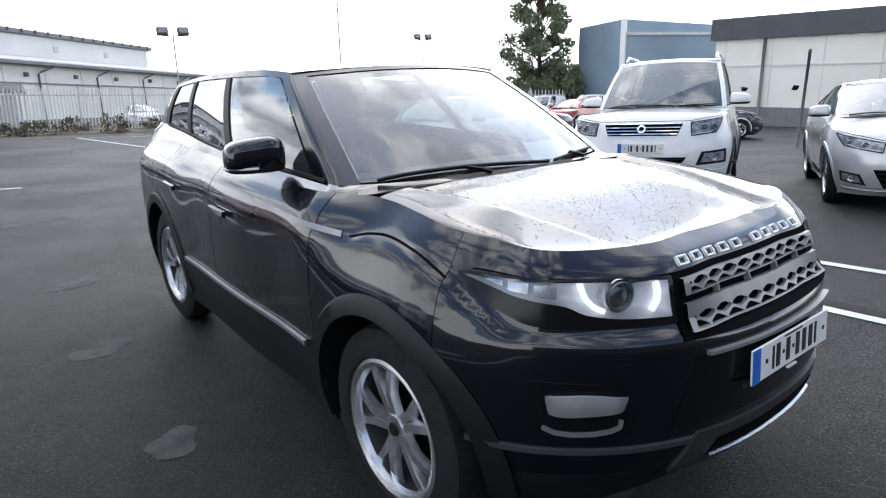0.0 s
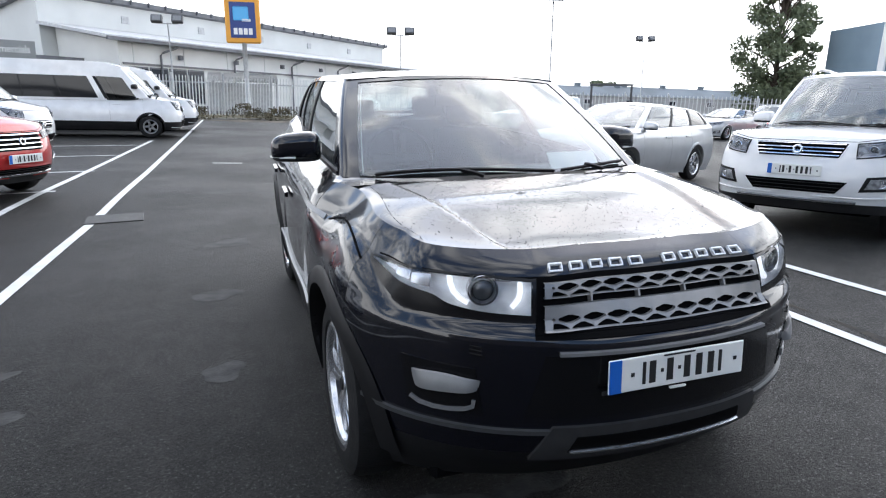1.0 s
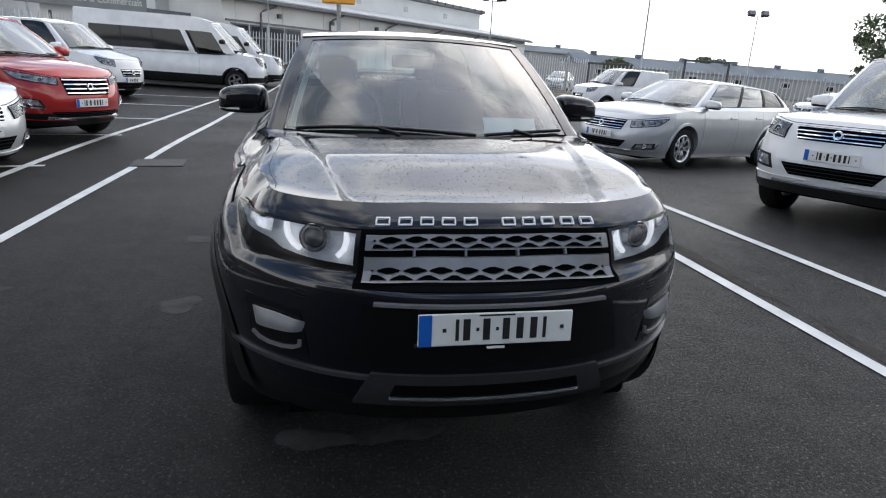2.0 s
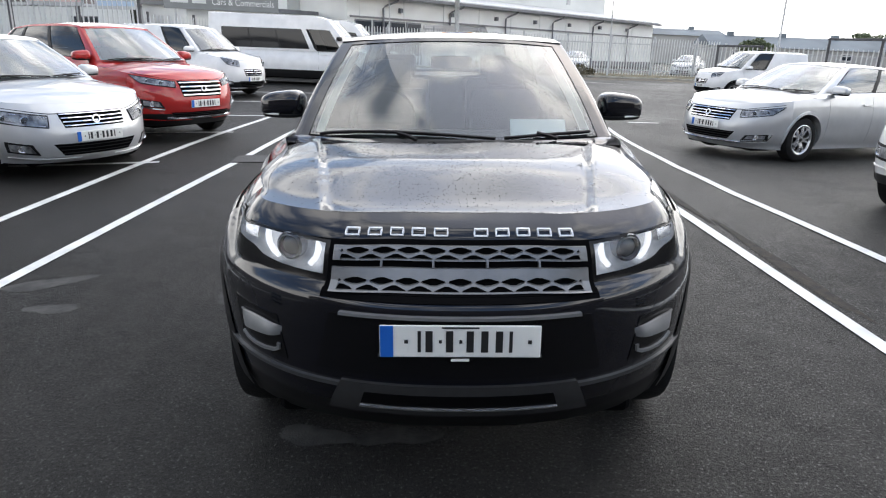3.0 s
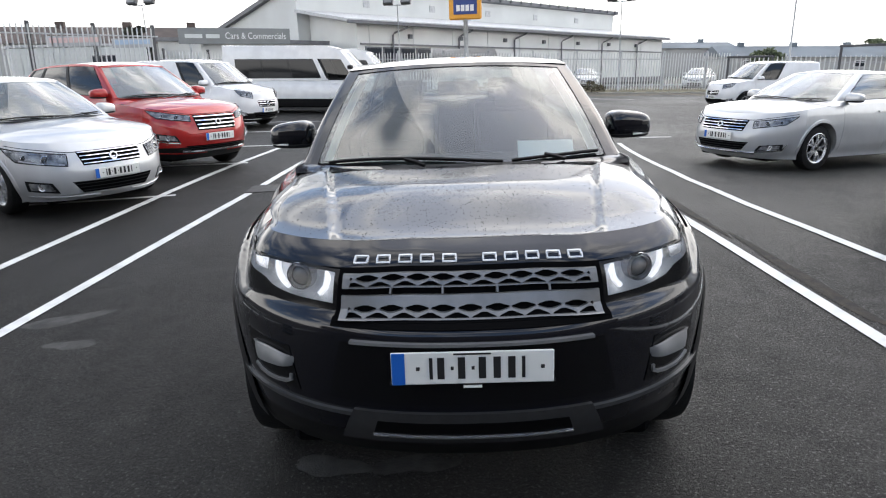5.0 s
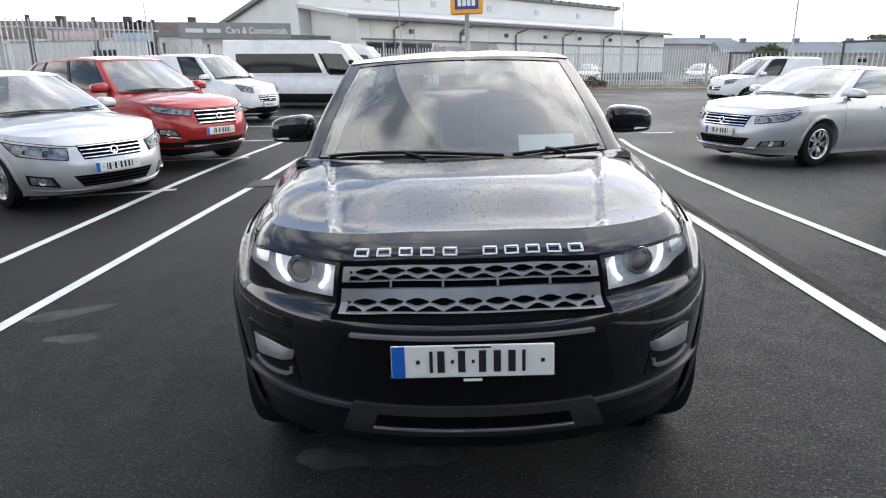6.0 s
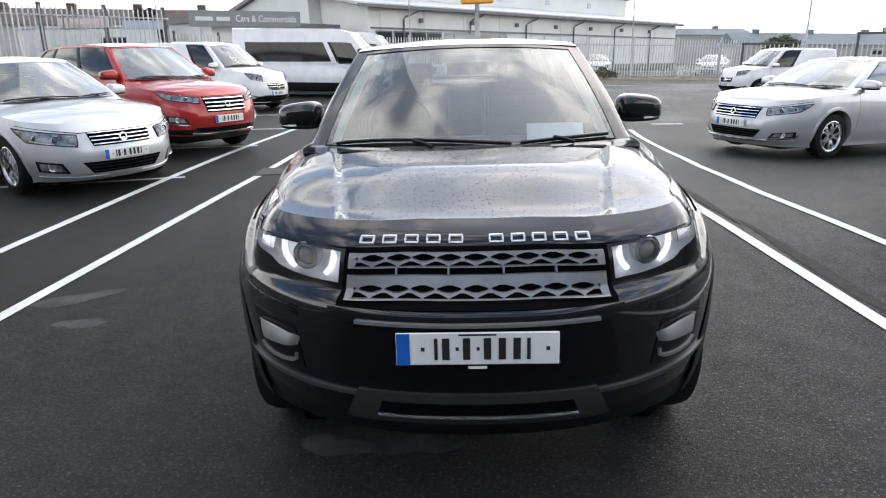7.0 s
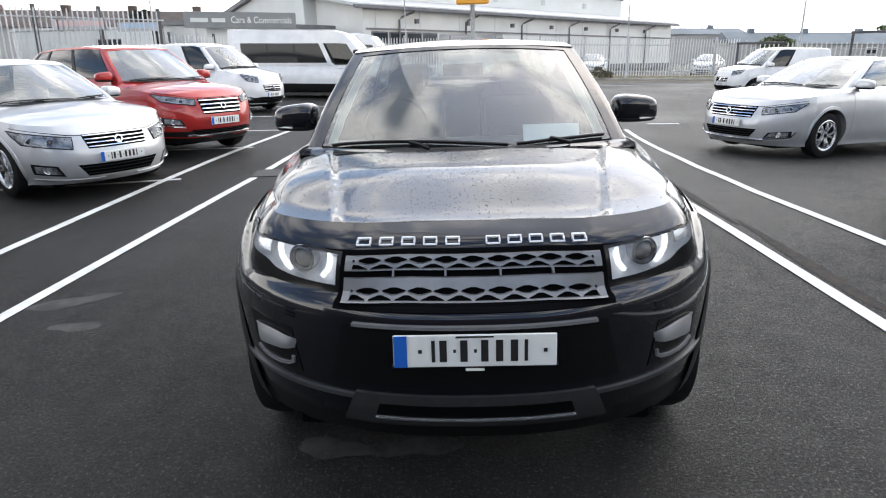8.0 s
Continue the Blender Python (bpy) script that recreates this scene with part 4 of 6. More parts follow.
    root_notice.matrix_local = pose(0.3, S["y_cowl"] + 0.35, S["z_cowl"] - 0.02, -10)


BLACK_PAINT = paint("black", (0.0026, 0.0029, 0.0062), 0.0, 0.28, 1.57)
BLACK_PAINT.node_tree.nodes["Principled BSDF"].inputs["Coat Roughness"].default_value = 0.06
WHITE_PAINT = paint("white", (0.82, 0.82, 0.82), 0.0, 0.35)
SILVER_PAINT = paint("silver", (0.58, 0.59, 0.60), 0.45, 0.34)
PALE_PAINT = paint("pale silver", (0.60, 0.61, 0.62), 0.4, 0.34)
RED_PAINT = paint("red", (0.40, 0.022, 0.020), 0.15, 0.35)
DARK_PAINT = paint("dark grey", (0.05, 0.05, 0.055), 0.3, 0.35)

HERO = dict(
    L=4.36, hw=0.983, nose=0.85, tail=0.40, n=2.3, res=0.035, fine=2, belt_in=0.16, roof_in=0.09, hood_n=110, y_hood=0.36, waist=0.03, trim_in=M_CLOTH,
    front=((0.24, 0.20), (0.40, 0.05), (0.5, 0.014), (0.6, 0.004), (0.72, 0.0), (0.79, 0.005), (0.825, 0.02), (0.845, 0.07), (0.98, 0.145), (1.02, 0.17), (1.065, 0.255), (1.10, 0.32)),
    corner=((0.24, 0.20), (0.40, 0.045), (0.5, 0.012), (0.6, 0.004), (0.72, 0.0), (0.80, 0.004), (0.838, 0.020), (0.858, 0.055), (0.90, 0.068), (0.965, 0.09), (0.99, 0.105), (1.02, 0.135), (1.065, 0.215), (1.10, 0.28)),
    side=((0.24, 0.06), (0.42, 0.022), (0.6, 0.006), (0.78, 0.0), (0.95, 0.004), (1.00, 0.009), (1.05, 0.024), (1.10, 0.065), (1.16, 0.14), (1.25, 0.20)),
    seam=((0.20, 0.848), (0.37, 0.850), (0.44, 0.880), (0.52, 0.925), (0.62, 0.978), (0.78, 1.020), (0.94, 1.037), (1.04, 1.028), (1.13, 1.008), (1.5, 1.02)),
    rear=((0.24, 0.16), (0.5, 0.02), (0.7, 0.0), (1.0, 0.05), (1.25, 0.12)),
    top=((0.0, 1.062), (0.15, 1.064), (0.3, 1.072), (0.5, 1.086), (0.7, 1.102), (0.9, 1.122), (1.15, 1.14), (1.5, 1.13), (4.3, 1.22)),
    crown=((0.2, 1.070), (0.32, 1.094), (0.5, 1.126), (0.8, 1.157), (1.2, 1.178)), ridge=0.017,
    yf=0.875, yr=3.535, r=0.372, rim=0.245, tw=0.235, arch=0.425, lip=0.07, spokes=5, tuck=0.152, taper=0.125, pillar=0.90,
    y_door=(1.32, 2.45, 3.3), y_bumper=0.60, sill=0.24, zl=0.42, strip=M_SATIN, low=M_BLACK, rear_glass=M_GLASS,
    y_cowl=1.17, z_cowl=1.15, bow=0.13, x_belt=0.80, belt=((1.2, 1.145), (2.5, 1.19), (4.2, 1.27)),
    y_wtop=1.90, x_roof=0.63, roof=((1.9, 1.605), (2.4, 1.632), (3.2, 1.615), (4.1, 1.55)), y_rend=4.08, y_rbase=4.24,
    panes=((1.06, 1.40, "glass"), (1.40, 1.72, "glass"), (1.72, 1.95, "dark")), mirror=(1.80, 1.235, 1.065), paint=BLACK_PAINT, trim_mat=M_BLACK, handle=0.72)


def spec(**kw):
    S = dict(
        hw=0.90, nose=0.75, tail=0.4, n=2.3, res=0.07,
        front=((0.22, 0.16), (0.35, 0.03), (0.5, 0.0), (0.65, 0.03), (0.8, 0.12), (0.95, 0.24)),
        side=((0.22, 0.08), (0.4, 0.02), (0.65, 0.0), (0.85, 0.02), (1.0, 0.07), (1.2, 0.11)),
        rear=((0.22, 0.12), (0.5, 0.02), (0.7, 0.0), (1.0, 0.06)), tw=0.21, waist=0.02)
    S.update(kw)
    return S


SALOON = spec(
    L=4.77, hw=0.91, nose=0.85, top=((0.0, 0.80), (0.4, 0.84), (1.0, 0.90), (4.7, 1.02)), crown=((0.1, 0.80), (0.5, 0.92), (1.4, 1.01)),
    yf=0.95, yr=3.72, r=0.325, rim=0.215, y_door=(1.55, 2.65, 3.5), sill=0.18, zl=0.26, low=PALE_PAINT, y_cowl=1.28, z_cowl=1.0, bow=0.14, x_belt=0.76,
    belt=((1.2, 0.99), (2.5, 1.03), (4.4, 1.08)), y_wtop=2.05, x_roof=0.55, roof=((2.0, 1.43), (2.6, 1.475), (3.4, 1.44), (4.1, 1.33)), y_rend=4.0, y_rbase=4.5,
    panes=((1.06, 1.42, "glass"), (1.42, 1.76, "glass"), (1.76, 1.95, "dark")), mirror=(1.72, 1.03, 1.02), paint=PALE_PAINT,
    front=((0.18, 0.14), (0.28, 0.03), (0.45, 0.0), (0.58, 0.03), (0.70, 0.10), (0.82, 0.26)), arch_mat=PALE_PAINT, spokes=5,
    face=dict(grille=(0.57, 0.72, 0.40), bars=4, bar_w=0.014, intake=(0.27, 0.40, 0.48), plate=0.475, lamp=(0.50, 1.24, 0.575, 0.695, 0.085), fog=(0.62, 0.98, 0.28, 0.40)))
SUV = spec(
    L=4.475, hw=0.925, nose=0.75, top=((0.0, 0.96), (0.4, 0.97), (1.0, 1.02), (4.4, 1.14)), crown=((0.1, 0.97), (0.5, 1.05), (1.3, 1.13)),
    yf=0.92, yr=3.59, r=0.35, rim=0.225, y_door=(1.4, 2.45, 3.35), sill=0.24, zl=0.42, y_cowl=1.15, z_cowl=1.12, bow=0.14, x_belt=0.78,
    belt=((1.2, 1.11), (2.5, 1.15), (4.2, 1.22)), y_wtop=1.85, x_roof=0.58, roof=((1.8, 1.60), (2.4, 1.655), (3.3, 1.63), (4.1, 1.55)), y_rend=4.1, y_rbase=4.3,
    panes=((1.06, 1.42, "dark"), (1.42, 1.76, "dark"), (1.76, 1.95, "dark")), mirror=(1.55, 1.17, 1.03), paint=RED_PAINT,
    front=((0.24, 0.16), (0.40, 0.03), (0.55, 0.0), (0.7, 0.02), (0.85, 0.07), (0.98, 0.22)), spokes=5,
    face=dict(grille=(0.66, 0.88, 0.40), bars=4, bar_w=0.02, intake=(0.36, 0.44, 0.55), plate=0.56, lamp=(0.44, 1.14, 0.79, 0.872, 0.085), fog=(0.62, 0.95, 0.50, 0.60), fog_chrome=True, skid=0.36))
BIG_SUV = spec(
    L=4.755, hw=0.95, nose=0.62, n=2.7, top=((0.0, 1.06), (0.4, 1.08), (1.0, 1.12), (4.7, 1.20)), crown=((0.1, 1.06), (0.5, 1.13), (1.4, 1.19)),
    yf=0.86, yr=3.70, r=0.38, rim=0.235, y_door=(1.5, 2.55, 3.4), sill=0.30, zl=0.40, low=M_SKID, y_cowl=1.30, z_cowl=1.18, bow=0.12, x_belt=0.81,
    belt=((1.2, 1.17), (2.5, 1.2), (4.5, 1.25)), y_wtop=1.98, x_roof=0.66, bars=True, roof=((1.9, 1.80), (2.5, 1.87), (3.6, 1.86), (4.5, 1.79)), y_rend=4.5, y_rbase=4.65,
    panes=((1.06, 1.38, "glass"), (1.38, 1.68, "dark"), (1.68, 1.95, "dark")), mirror=(1.72, 1.26, 1.08), paint=WHITE_PAINT,
    front=((0.28, 0.16), (0.45, 0.03), (0.6, 0.0), (0.8, 0.03), (0.95, 0.07), (1.08, 0.2)), spokes=5,
    face=dict(grille=(0.86, 1.0, 0.46), bars=4, bar_w=0.014, intake=(0.50, 0.62, 0.50), plate=0.72, lamp=(0.55, 1.05, 0.86, 1.0, 0.05), fog=(0.60, 1.0, 0.53, 0.68), fog_chrome=False, skid=0.42))
ESTATE = spec(
    L=4.91, hw=0.925, nose=0.85, top=((0.0, 0.83), (0.4, 0.87), (1.0, 0.94), (4.8, 1.06)), crown=((0.1, 0.83), (0.5, 0.95), (1.4, 1.04)),
    yf=1.10, yr=3.80, r=0.335, rim=0.22, y_door=(1.6, 2.7, 3.55), sill=0.18, zl=0.28, low=SILVER_PAINT, y_cowl=1.30, z_cowl=1.03, bow=0.14, x_belt=0.78,
    belt=((1.2, 1.02), (2.5, 1.05), (4.6, 1.12)), y_wtop=2.1, x_roof=0.57, roof=((2.0, 1.46), (2.7, 1.50), (3.8, 1.47), (4.6, 1.40)), y_rend=4.6, y_rbase=4.8,
    panes=((1.06, 1.40, "glass"), (1.40, 1.70, "glass"), (1.70, 1.95, "dark")), mirror=(1.75, 1.07, 1.04), paint=SILVER_PAINT, arch_mat=SILVER_PAINT, spokes=5,
    front=((0.18, 0.14), (0.30, 0.02), (0.48, 0.0), (0.62, 0.03), (0.74, 0.10), (0.86, 0.26)),
    face=dict(grille=(0.58, 0.74, 0.46), bars=4, bar_w=0.016, intake=(0.30, 0.42, 0.50), plate=0.50, lamp=(0.54, 1.20, 0.63, 0.725, 0.09), fog=(0.60, 1.0, 0.30, 0.38), fog_chrome=True, skid=0.27))
HATCH = spec(
    L=4.30, hw=0.89, nose=0.95, top=((0.0, 0.82), (0.4, 0.86), (1.0, 0.93), (4.2, 1.06)), crown=((0.1, 0.82), (0.5, 0.95), (1.2, 1.04)),
    yf=0.92, yr=3.52, r=0.325, rim=0.215, y_door=(1.4, 2.45, 3.2), sill=0.18, zl=0.28, low=PALE_PAINT, y_cowl=1.05, z_cowl=1.03, bow=0.15, x_belt=0.75,
    belt=((1.0, 1.02), (2.5, 1.06), (4.0, 1.14)), y_wtop=1.95, x_roof=0.56, roof=((1.9, 1.43), (2.4, 1.47), (3.2, 1.43), (3.8, 1.34)), y_rend=3.75, y_rbase=4.1,
    panes=((1.06, 1.42, "glass"), (1.42, 1.76, "glass"), (1.76, 1.95, "dark")), mirror=(1.6, 1.08, 1.02), paint=PALE_PAINT, arch_mat=PALE_PAINT, spokes=5,
    front=((0.18, 0.14), (0.30, 0.02), (0.48, 0.0), (0.62, 0.03), (0.74, 0.10), (0.86, 0.26)),
    face=dict(grille=(0.60, 0.72, 0.40), bars=2, bar_w=0.02, intake=(0.28, 0.48, 0.52), plate=0.52, lamp=(0.45, 1.12, 0.66, 0.76, 0.10), fog=(0.60, 0.95, 0.30, 0.42)))
SMALL_VAN = spec(
    L=4.16, hw=0.88, nose=0.65, top=((0.0, 0.98), (0.4, 1.0), (1.0, 1.07), (4.1, 1.10)), crown=((0.1, 0.98), (0.5, 1.06), (1.0, 1.16)),
    yf=0.84, yr=3.33, r=0.31, rim=0.2, y_door=(1.2, 2.1, 2.1), sill=0.2, zl=0.40, y_cowl=0.92, z_cowl=1.15, bow=0.14, x_belt=0.78,
    belt=((0.9, 1.12), (2.0, 1.10), (4.1, 1.10)), y_wtop=1.62, x_roof=0.62, roof=((1.6, 1.70), (2.2, 1.77), (4.0, 1.75)), y_rend=4.1, y_rbase=4.14, bow_rear=0.05,
    panes=((1.06, 1.33, "dark"), (1.33, 1.64, "body"), (1.64, 1.95, "body")), mirror=(1.35, 1.16, 1.0), paint=WHITE_PAINT, twin=False,
    front=((0.2, 0.14), (0.35, 0.02), (0.55, 0.0), (0.75, 0.03), (0.9, 0.07), (1.0, 0.18)), rim_mat=M_SATIN,
    face=dict(grille=(0.55, 0.72, 0.36), bars=3, bar_w=0.014, intake=(0.28, 0.42, 0.5), plate=0.47, lamp=(0.48, 1.0, 0.78, 0.92, 0.08), fog=(0.62, 0.9, 0.32, 0.42)))
MINIBUS = spec(
    L=5.95, hw=0.98, nose=0.6, n=2.6, top=((0.0, 1.15), (0.4, 1.16), (0.9, 1.22), (1.6, 1.14), (5.9, 1.08)), crown=((0.1, 1.15), (0.5, 1.22), (0.9, 1.34)),
    yf=0.93, yr=4.6, r=0.345, rim=0.21, y_door=(1.1, 2.05, 2.05), sill=0.24, zl=0.50, low=M_BLACK, y_cowl=0.75, z_cowl=1.32, bow=0.14, x_belt=0.92,
    belt=((0.7, 1.27), (1.6, 1.14), (5.9, 1.10)), y_wtop=1.55, x_roof=0.82, roof=((1.5, 2.14), (2.3, 2.30), (5.8, 2.30)), y_rend=5.9, y_rbase=5.93, bulge=0.5,
    panes=((1.05, 1.235, "dark"), (1.235, 1.27, "body"), (1.27, 1.90, "band"), (1.90, 1.95, "body")), side_w=(0.04, 0.62), mirror=(1.3, 1.55, 1.2), paint=WHITE_PAINT, twin=False,
    front=((0.24, 0.14), (0.40, 0.02), (0.6, 0.0), (0.85, 0.03), (1.05, 0.08), (1.16, 0.16)), rim_mat=M_SATIN, waist=0.0, mirror_mat=M_BLACK,
    face=dict(grille=(0.80, 0.98, 0.40), bars=3, bar_w=0.014, intake=(0.35, 0.55, 0.5), plate=0.65, lamp=(0.52, 0.95, 0.86, 1.08, 0.05)))


def stand(x, y, h, dz=0.0):
    """A car's pose: nose at x, y, turned h degrees, on the falling ground."""
    L2 = 2.2
    cx, cy = x - math.sin(radians(h)) * L2, y + math.cos(radians(h)) * L2
    fy = (ground_z(x, y) - ground_z(2 * cx - x, 2 * cy - y)) / (2 * L2)
    lx, ly = math.cos(radians(h)), math.sin(radians(h))
    fx = (ground_z(cx + lx, cy + ly) - ground_z(cx - lx, cy - ly)) / 2
    return Matrix.Translation((x, y, ground_z(x, y) + dz)) @ pose(0, 0, 0, 0, 0, h) @ pose(0, 0, 0, -math.degrees(math.atan(fy)), -math.degrees(math.atan(fx)), 0)


def park(name, S, x, y, h, label, category, dz=0.0, group="parked cars"):
    root, wall, W, hood, house, q_at, core = build_car(name, S, stand(x, y, h, dz), label, category, group)
    face(root, wall, core, S)
    return root


# ---- ground ----
def asphalt():
    m = bpy.data.materials.new("tarmac")
    m.use_nodes = True
    nt = m.node_tree
    b = nt.nodes["Principled BSDF"]
    co = nt.nodes.new("ShaderNodeTexCoord")

    def noise_tex(scale, detail=5.0, rough=0.6):
        n = nt.nodes.new("ShaderNodeTexNoise")
        n.inputs["Scale"].default_value, n.inputs["Detail"].default_value, n.inputs["Roughness"].default_value = scale, detail, rough
        nt.links.new(co.outputs["Object"], n.inputs["Vector"])
        return n

    def ramp(src, p0, c0, p1, c1):
        r = nt.nodes.new("ShaderNodeValToRGB")
        r.color_ramp.elements[0].position, r.color_ramp.elements[1].position = p0, p1
        r.color_ramp.elements[0].color, r.color_ramp.elements[1].color = (*c0, 1), (*c1, 1)
        nt.links.new(src.outputs["Fac"], r.inputs[0])
        return r
    big, fine, dry = noise_tex(0.35), noise_tex(55, 5, 0.8), noise_tex(1.1, 8, 0.7)
    c1 = ramp(big, 0.35, (0.0052, 0.0051, 0.0050), 0.7, (0.0126, 0.0124, 0.0120))
    c2 = ramp(fine, 0.38, (0.32, 0.32, 0.33), 0.66, (2.7, 2.7, 2.6))
    mul = nt.nodes.new("ShaderNodeMix")
    mul.data_type, mul.blend_type = "RGBA", "MULTIPLY"
    mul.inputs["Factor"].default_value = 1.0
    nt.links.new(c1.outputs[0], mul.inputs[6])
    nt.links.new(c2.outputs[0], mul.inputs[7])
    mid = ramp(noise_tex(5, 7, 0.75), 0.36, (0.5, 0.5, 0.5), 0.66, (1.9, 1.88, 1.84))
    mul2 = nt.nodes.new("ShaderNodeMix")
    mul2.data_type, mul2.blend_type = "RGBA", "MULTIPLY"
    mul2.inputs["Factor"].default_value = 1.0
    nt.links.new(mul.outputs[2], mul2.inputs[6])
    nt.links.new(mid.outputs[0], mul2.inputs[7])
    # pale stone chips
    chip = ramp(noise_tex(70, 3, 0.6), 0.585, (0, 0, 0), 0.66, (0.45, 0.45, 0.45))
    chips = nt.nodes.new("ShaderNodeMix")
    chips.data_type = "RGBA"
    nt.links.new(chip.outputs[0], chips.inputs["Factor"])
    nt.links.new(mul2.outputs[2], chips.inputs[6])
    chips.inputs[7].default_value = (0.17, 0.17, 0.167, 1)
    stain = ramp(dry, 0.60, (0, 0, 0), 0.78, (0.5, 0.5, 0.5))
    mix = nt.nodes.new("ShaderNodeMix")
    mix.data_type = "RGBA"
    nt.links.new(stain.outputs[0], mix.inputs["Factor"])
    nt.links.new(chips.outputs[2], mix.inputs[6])
    mix.inputs[7].default_value = (0.040, 0.0395, 0.038, 1)
    # paints the car's soft shade over damp tarmac left, brighter drier ground right
    sep = nt.nodes.new("ShaderNodeSeparateXYZ")
    nt.links.new(co.outputs["Object"], sep.inputs[0])
    edge = noise_tex(0.8, 7, 0.65)
    off = nt.nodes.new("ShaderNodeMath")
    off.operation = "MULTIPLY_ADD"
    off.inputs[1].default_value, off.inputs[2].default_value = 3.4, -1.7
    nt.links.new(edge.outputs["Fac"], off.inputs[0])
    tot = nt.nodes.new("ShaderNodeMath")
    nt.links.new(sep.outputs["X"], tot.inputs[0])
    nt.links.new(off.outputs[0], tot.inputs[1])
    side_shade = nt.nodes.new("ShaderNodeMapRange")
    side_shade.interpolation_type = "SMOOTHSTEP"
    side_shade.inputs["From Min"].default_value, side_shade.inputs["From Max"].default_value = 0.1, 1.5
    side_shade.inputs["To Min"].default_value, side_shade.inputs["To Max"].default_value = 0.86, 1.75
    nt.links.new(tot.outputs[0], side_shade.inputs["Value"])
    toned = nt.nodes.new("ShaderNodeVectorMath")
    toned.operation = "SCALE"
    nt.links.new(mix.outputs[2], toned.inputs[0])
    nt.links.new(side_shade.outputs[0], toned.inputs["Scale"])
    nt.links.new(toned.outputs[0], b.inputs["Base Color"])
    rr = ramp(big, 0.35, (0.5, 0.5, 0.5), 0.7, (0.7, 0.7, 0.7))
    nt.links.new(rr.outputs[0], b.inputs["Roughness"])
    b.inputs["Specular IOR Level"].default_value = 0.22
    bp = nt.nodes.new("ShaderNodeBump")
    bp.inputs["Strength"].default_value, bp.inputs["Distance"].default_value = 1.0, 0.014
    nt.links.new(fine.outputs["Fac"], bp.inputs["Height"])
    nt.links.new(bp.outputs[0], b.inputs["Normal"])
    return m


def build_ground():
    bm = bmesh.new()
    ax = sorted(set([-1500, -600, -250, -120, -70, -45, -30] + [x * 1.0 for x in range(-24, 31)] + [36, 48, 70, 120, 250, 600, 1500]))
    ay = sorted(set([-1500, -600, -200, -80, -40, -20] + [y * 1.0 for y in range(-12, 45)] + [50, 60, 80, 120, 250, 600, 1500]))
    V = [[bm.verts.new((x, y, ground_z(x, y))) for y in ay] for x in ax]
    for i in range(len(ax) - 1):
        for j in range(len(ay) - 1):
            bm.faces.new((V[i][j], V[i + 1][j], V[i + 1][j + 1], V[i][j + 1])).smooth = True
    ob = part("ground", bm, asphalt())
    return tagged(ob, "dark damp tarmac of a car park", "ground", kind="structure")


build_ground()
M_LINE = material("white road paint", (0.72, 0.73, 0.72), 0.6, vary=0.22, scale=5.0, bump=0.2, bscale=80)


def road_line(p, q, w=0.10):
    bm = bmesh.new()
    p, q = Vector((*p, 0)), Vector((*q, 0))
    d = q - p
    side = Vector((-d.y, d.x, 0)).normalized() * w / 2
    n = max(2, int(d.length))
    rows = []
    for k in range(n + 1):
        c = p + d * (k / n)
        rows.append([bm.verts.new((v.x, v.y, ground_z(v.x, v.y) + 0.006)) for v in (c - side, c + side)])
    for a, b in zip(rows, rows[1:]):
        bm.faces.new((a[0], a[1], b[1], b[0]))
    bmesh.ops.recalc_face_normals(bm, faces=bm.faces)
    return tagged(part("road_line", bm, M_LINE), "worn white painted line on the tarmac", "road marking", "bay lines", "structure")


road_line((-3.32, -1.5), (-2.67, 6.2))
road_line((-2.64, 6.75), (-1.65, 36.0))
road_line((-4.15, 0.5), (-3.0, 19.6))
road_line((2.56, -1.5), (2.17, 5.6))
road_line((3.76, -1.0), (3.12, 4.9))
road_line((3.12, 4.9), (3.08, 6.5))
road_line((3.08, 6.5), (3.18, 8.2))
road_line((3.18, 8.2), (3.52, 11.9))
road_line((4.30, 13.05), (5.05, 13.15), 0.11)
for yy in (6.2, 8.9, 11.55, 14.75, 17.8):
    road_line((-3.9 + 0.045 * yy, yy), (-8.2, yy - 1.3), 0.09)

# ---- the cars ----
root, wall, W, hood, house, q_at, core = build_car("parked_suv", HERO, Matrix.Identity(4), "glossy black compact SUV with silver alloy wheels, parked on tarmac", "car", hero=True)
hero_details(root, wall, W, hood, house, q_at)
HERO_PARTS = (root, hood)
park("saloon_car", dict(SALOON, paint=WHITE_PAINT, low=WHITE_PAINT, arch_mat=WHITE_PAINT), -4.62, 3.0, 56, "white saloon car, its nose at the bay line", "car")
park("saloon_car", SALOON, -3.92, 5.42, 56, "pale silver saloon car with slatted chrome grille", "car")
park("red_suv", SUV, -3.62, 8.0, 59, "bright red SUV with chrome grille bars", "car")
park("small_van", SMALL_VAN, -4.95, 15.6, 66, "white small panel van with black lower bumper", "van")
park("minibus", MINIBUS, -2.15, 21.8, 88, "long white minibus with a dark window band", "van")
park("minibus", MINIBUS, -1.75, 25.6, 88, "long white van parked behind the minibus", "van")
park("estate_car", ESTATE, 4.10, 8.25, -65, "silver estate car with alloy wheels", "car")
park("large_suv", BIG_SUV, 4.36, 3.5, -65, "white large SUV with a barred chrome grille and roof rails", "car")
park("hatchback_car", dict(HATCH, paint=SILVER_PAINT, low=SILVER_PAINT, arch_mat=SILVER_PAINT), 6.1, 1.15, -63, "pale silver hatchback with swept headlamps", "car")
park("small_van", SMALL_VAN, 9.75, 22.9, -77, "white small panel van far across the car park", "van")

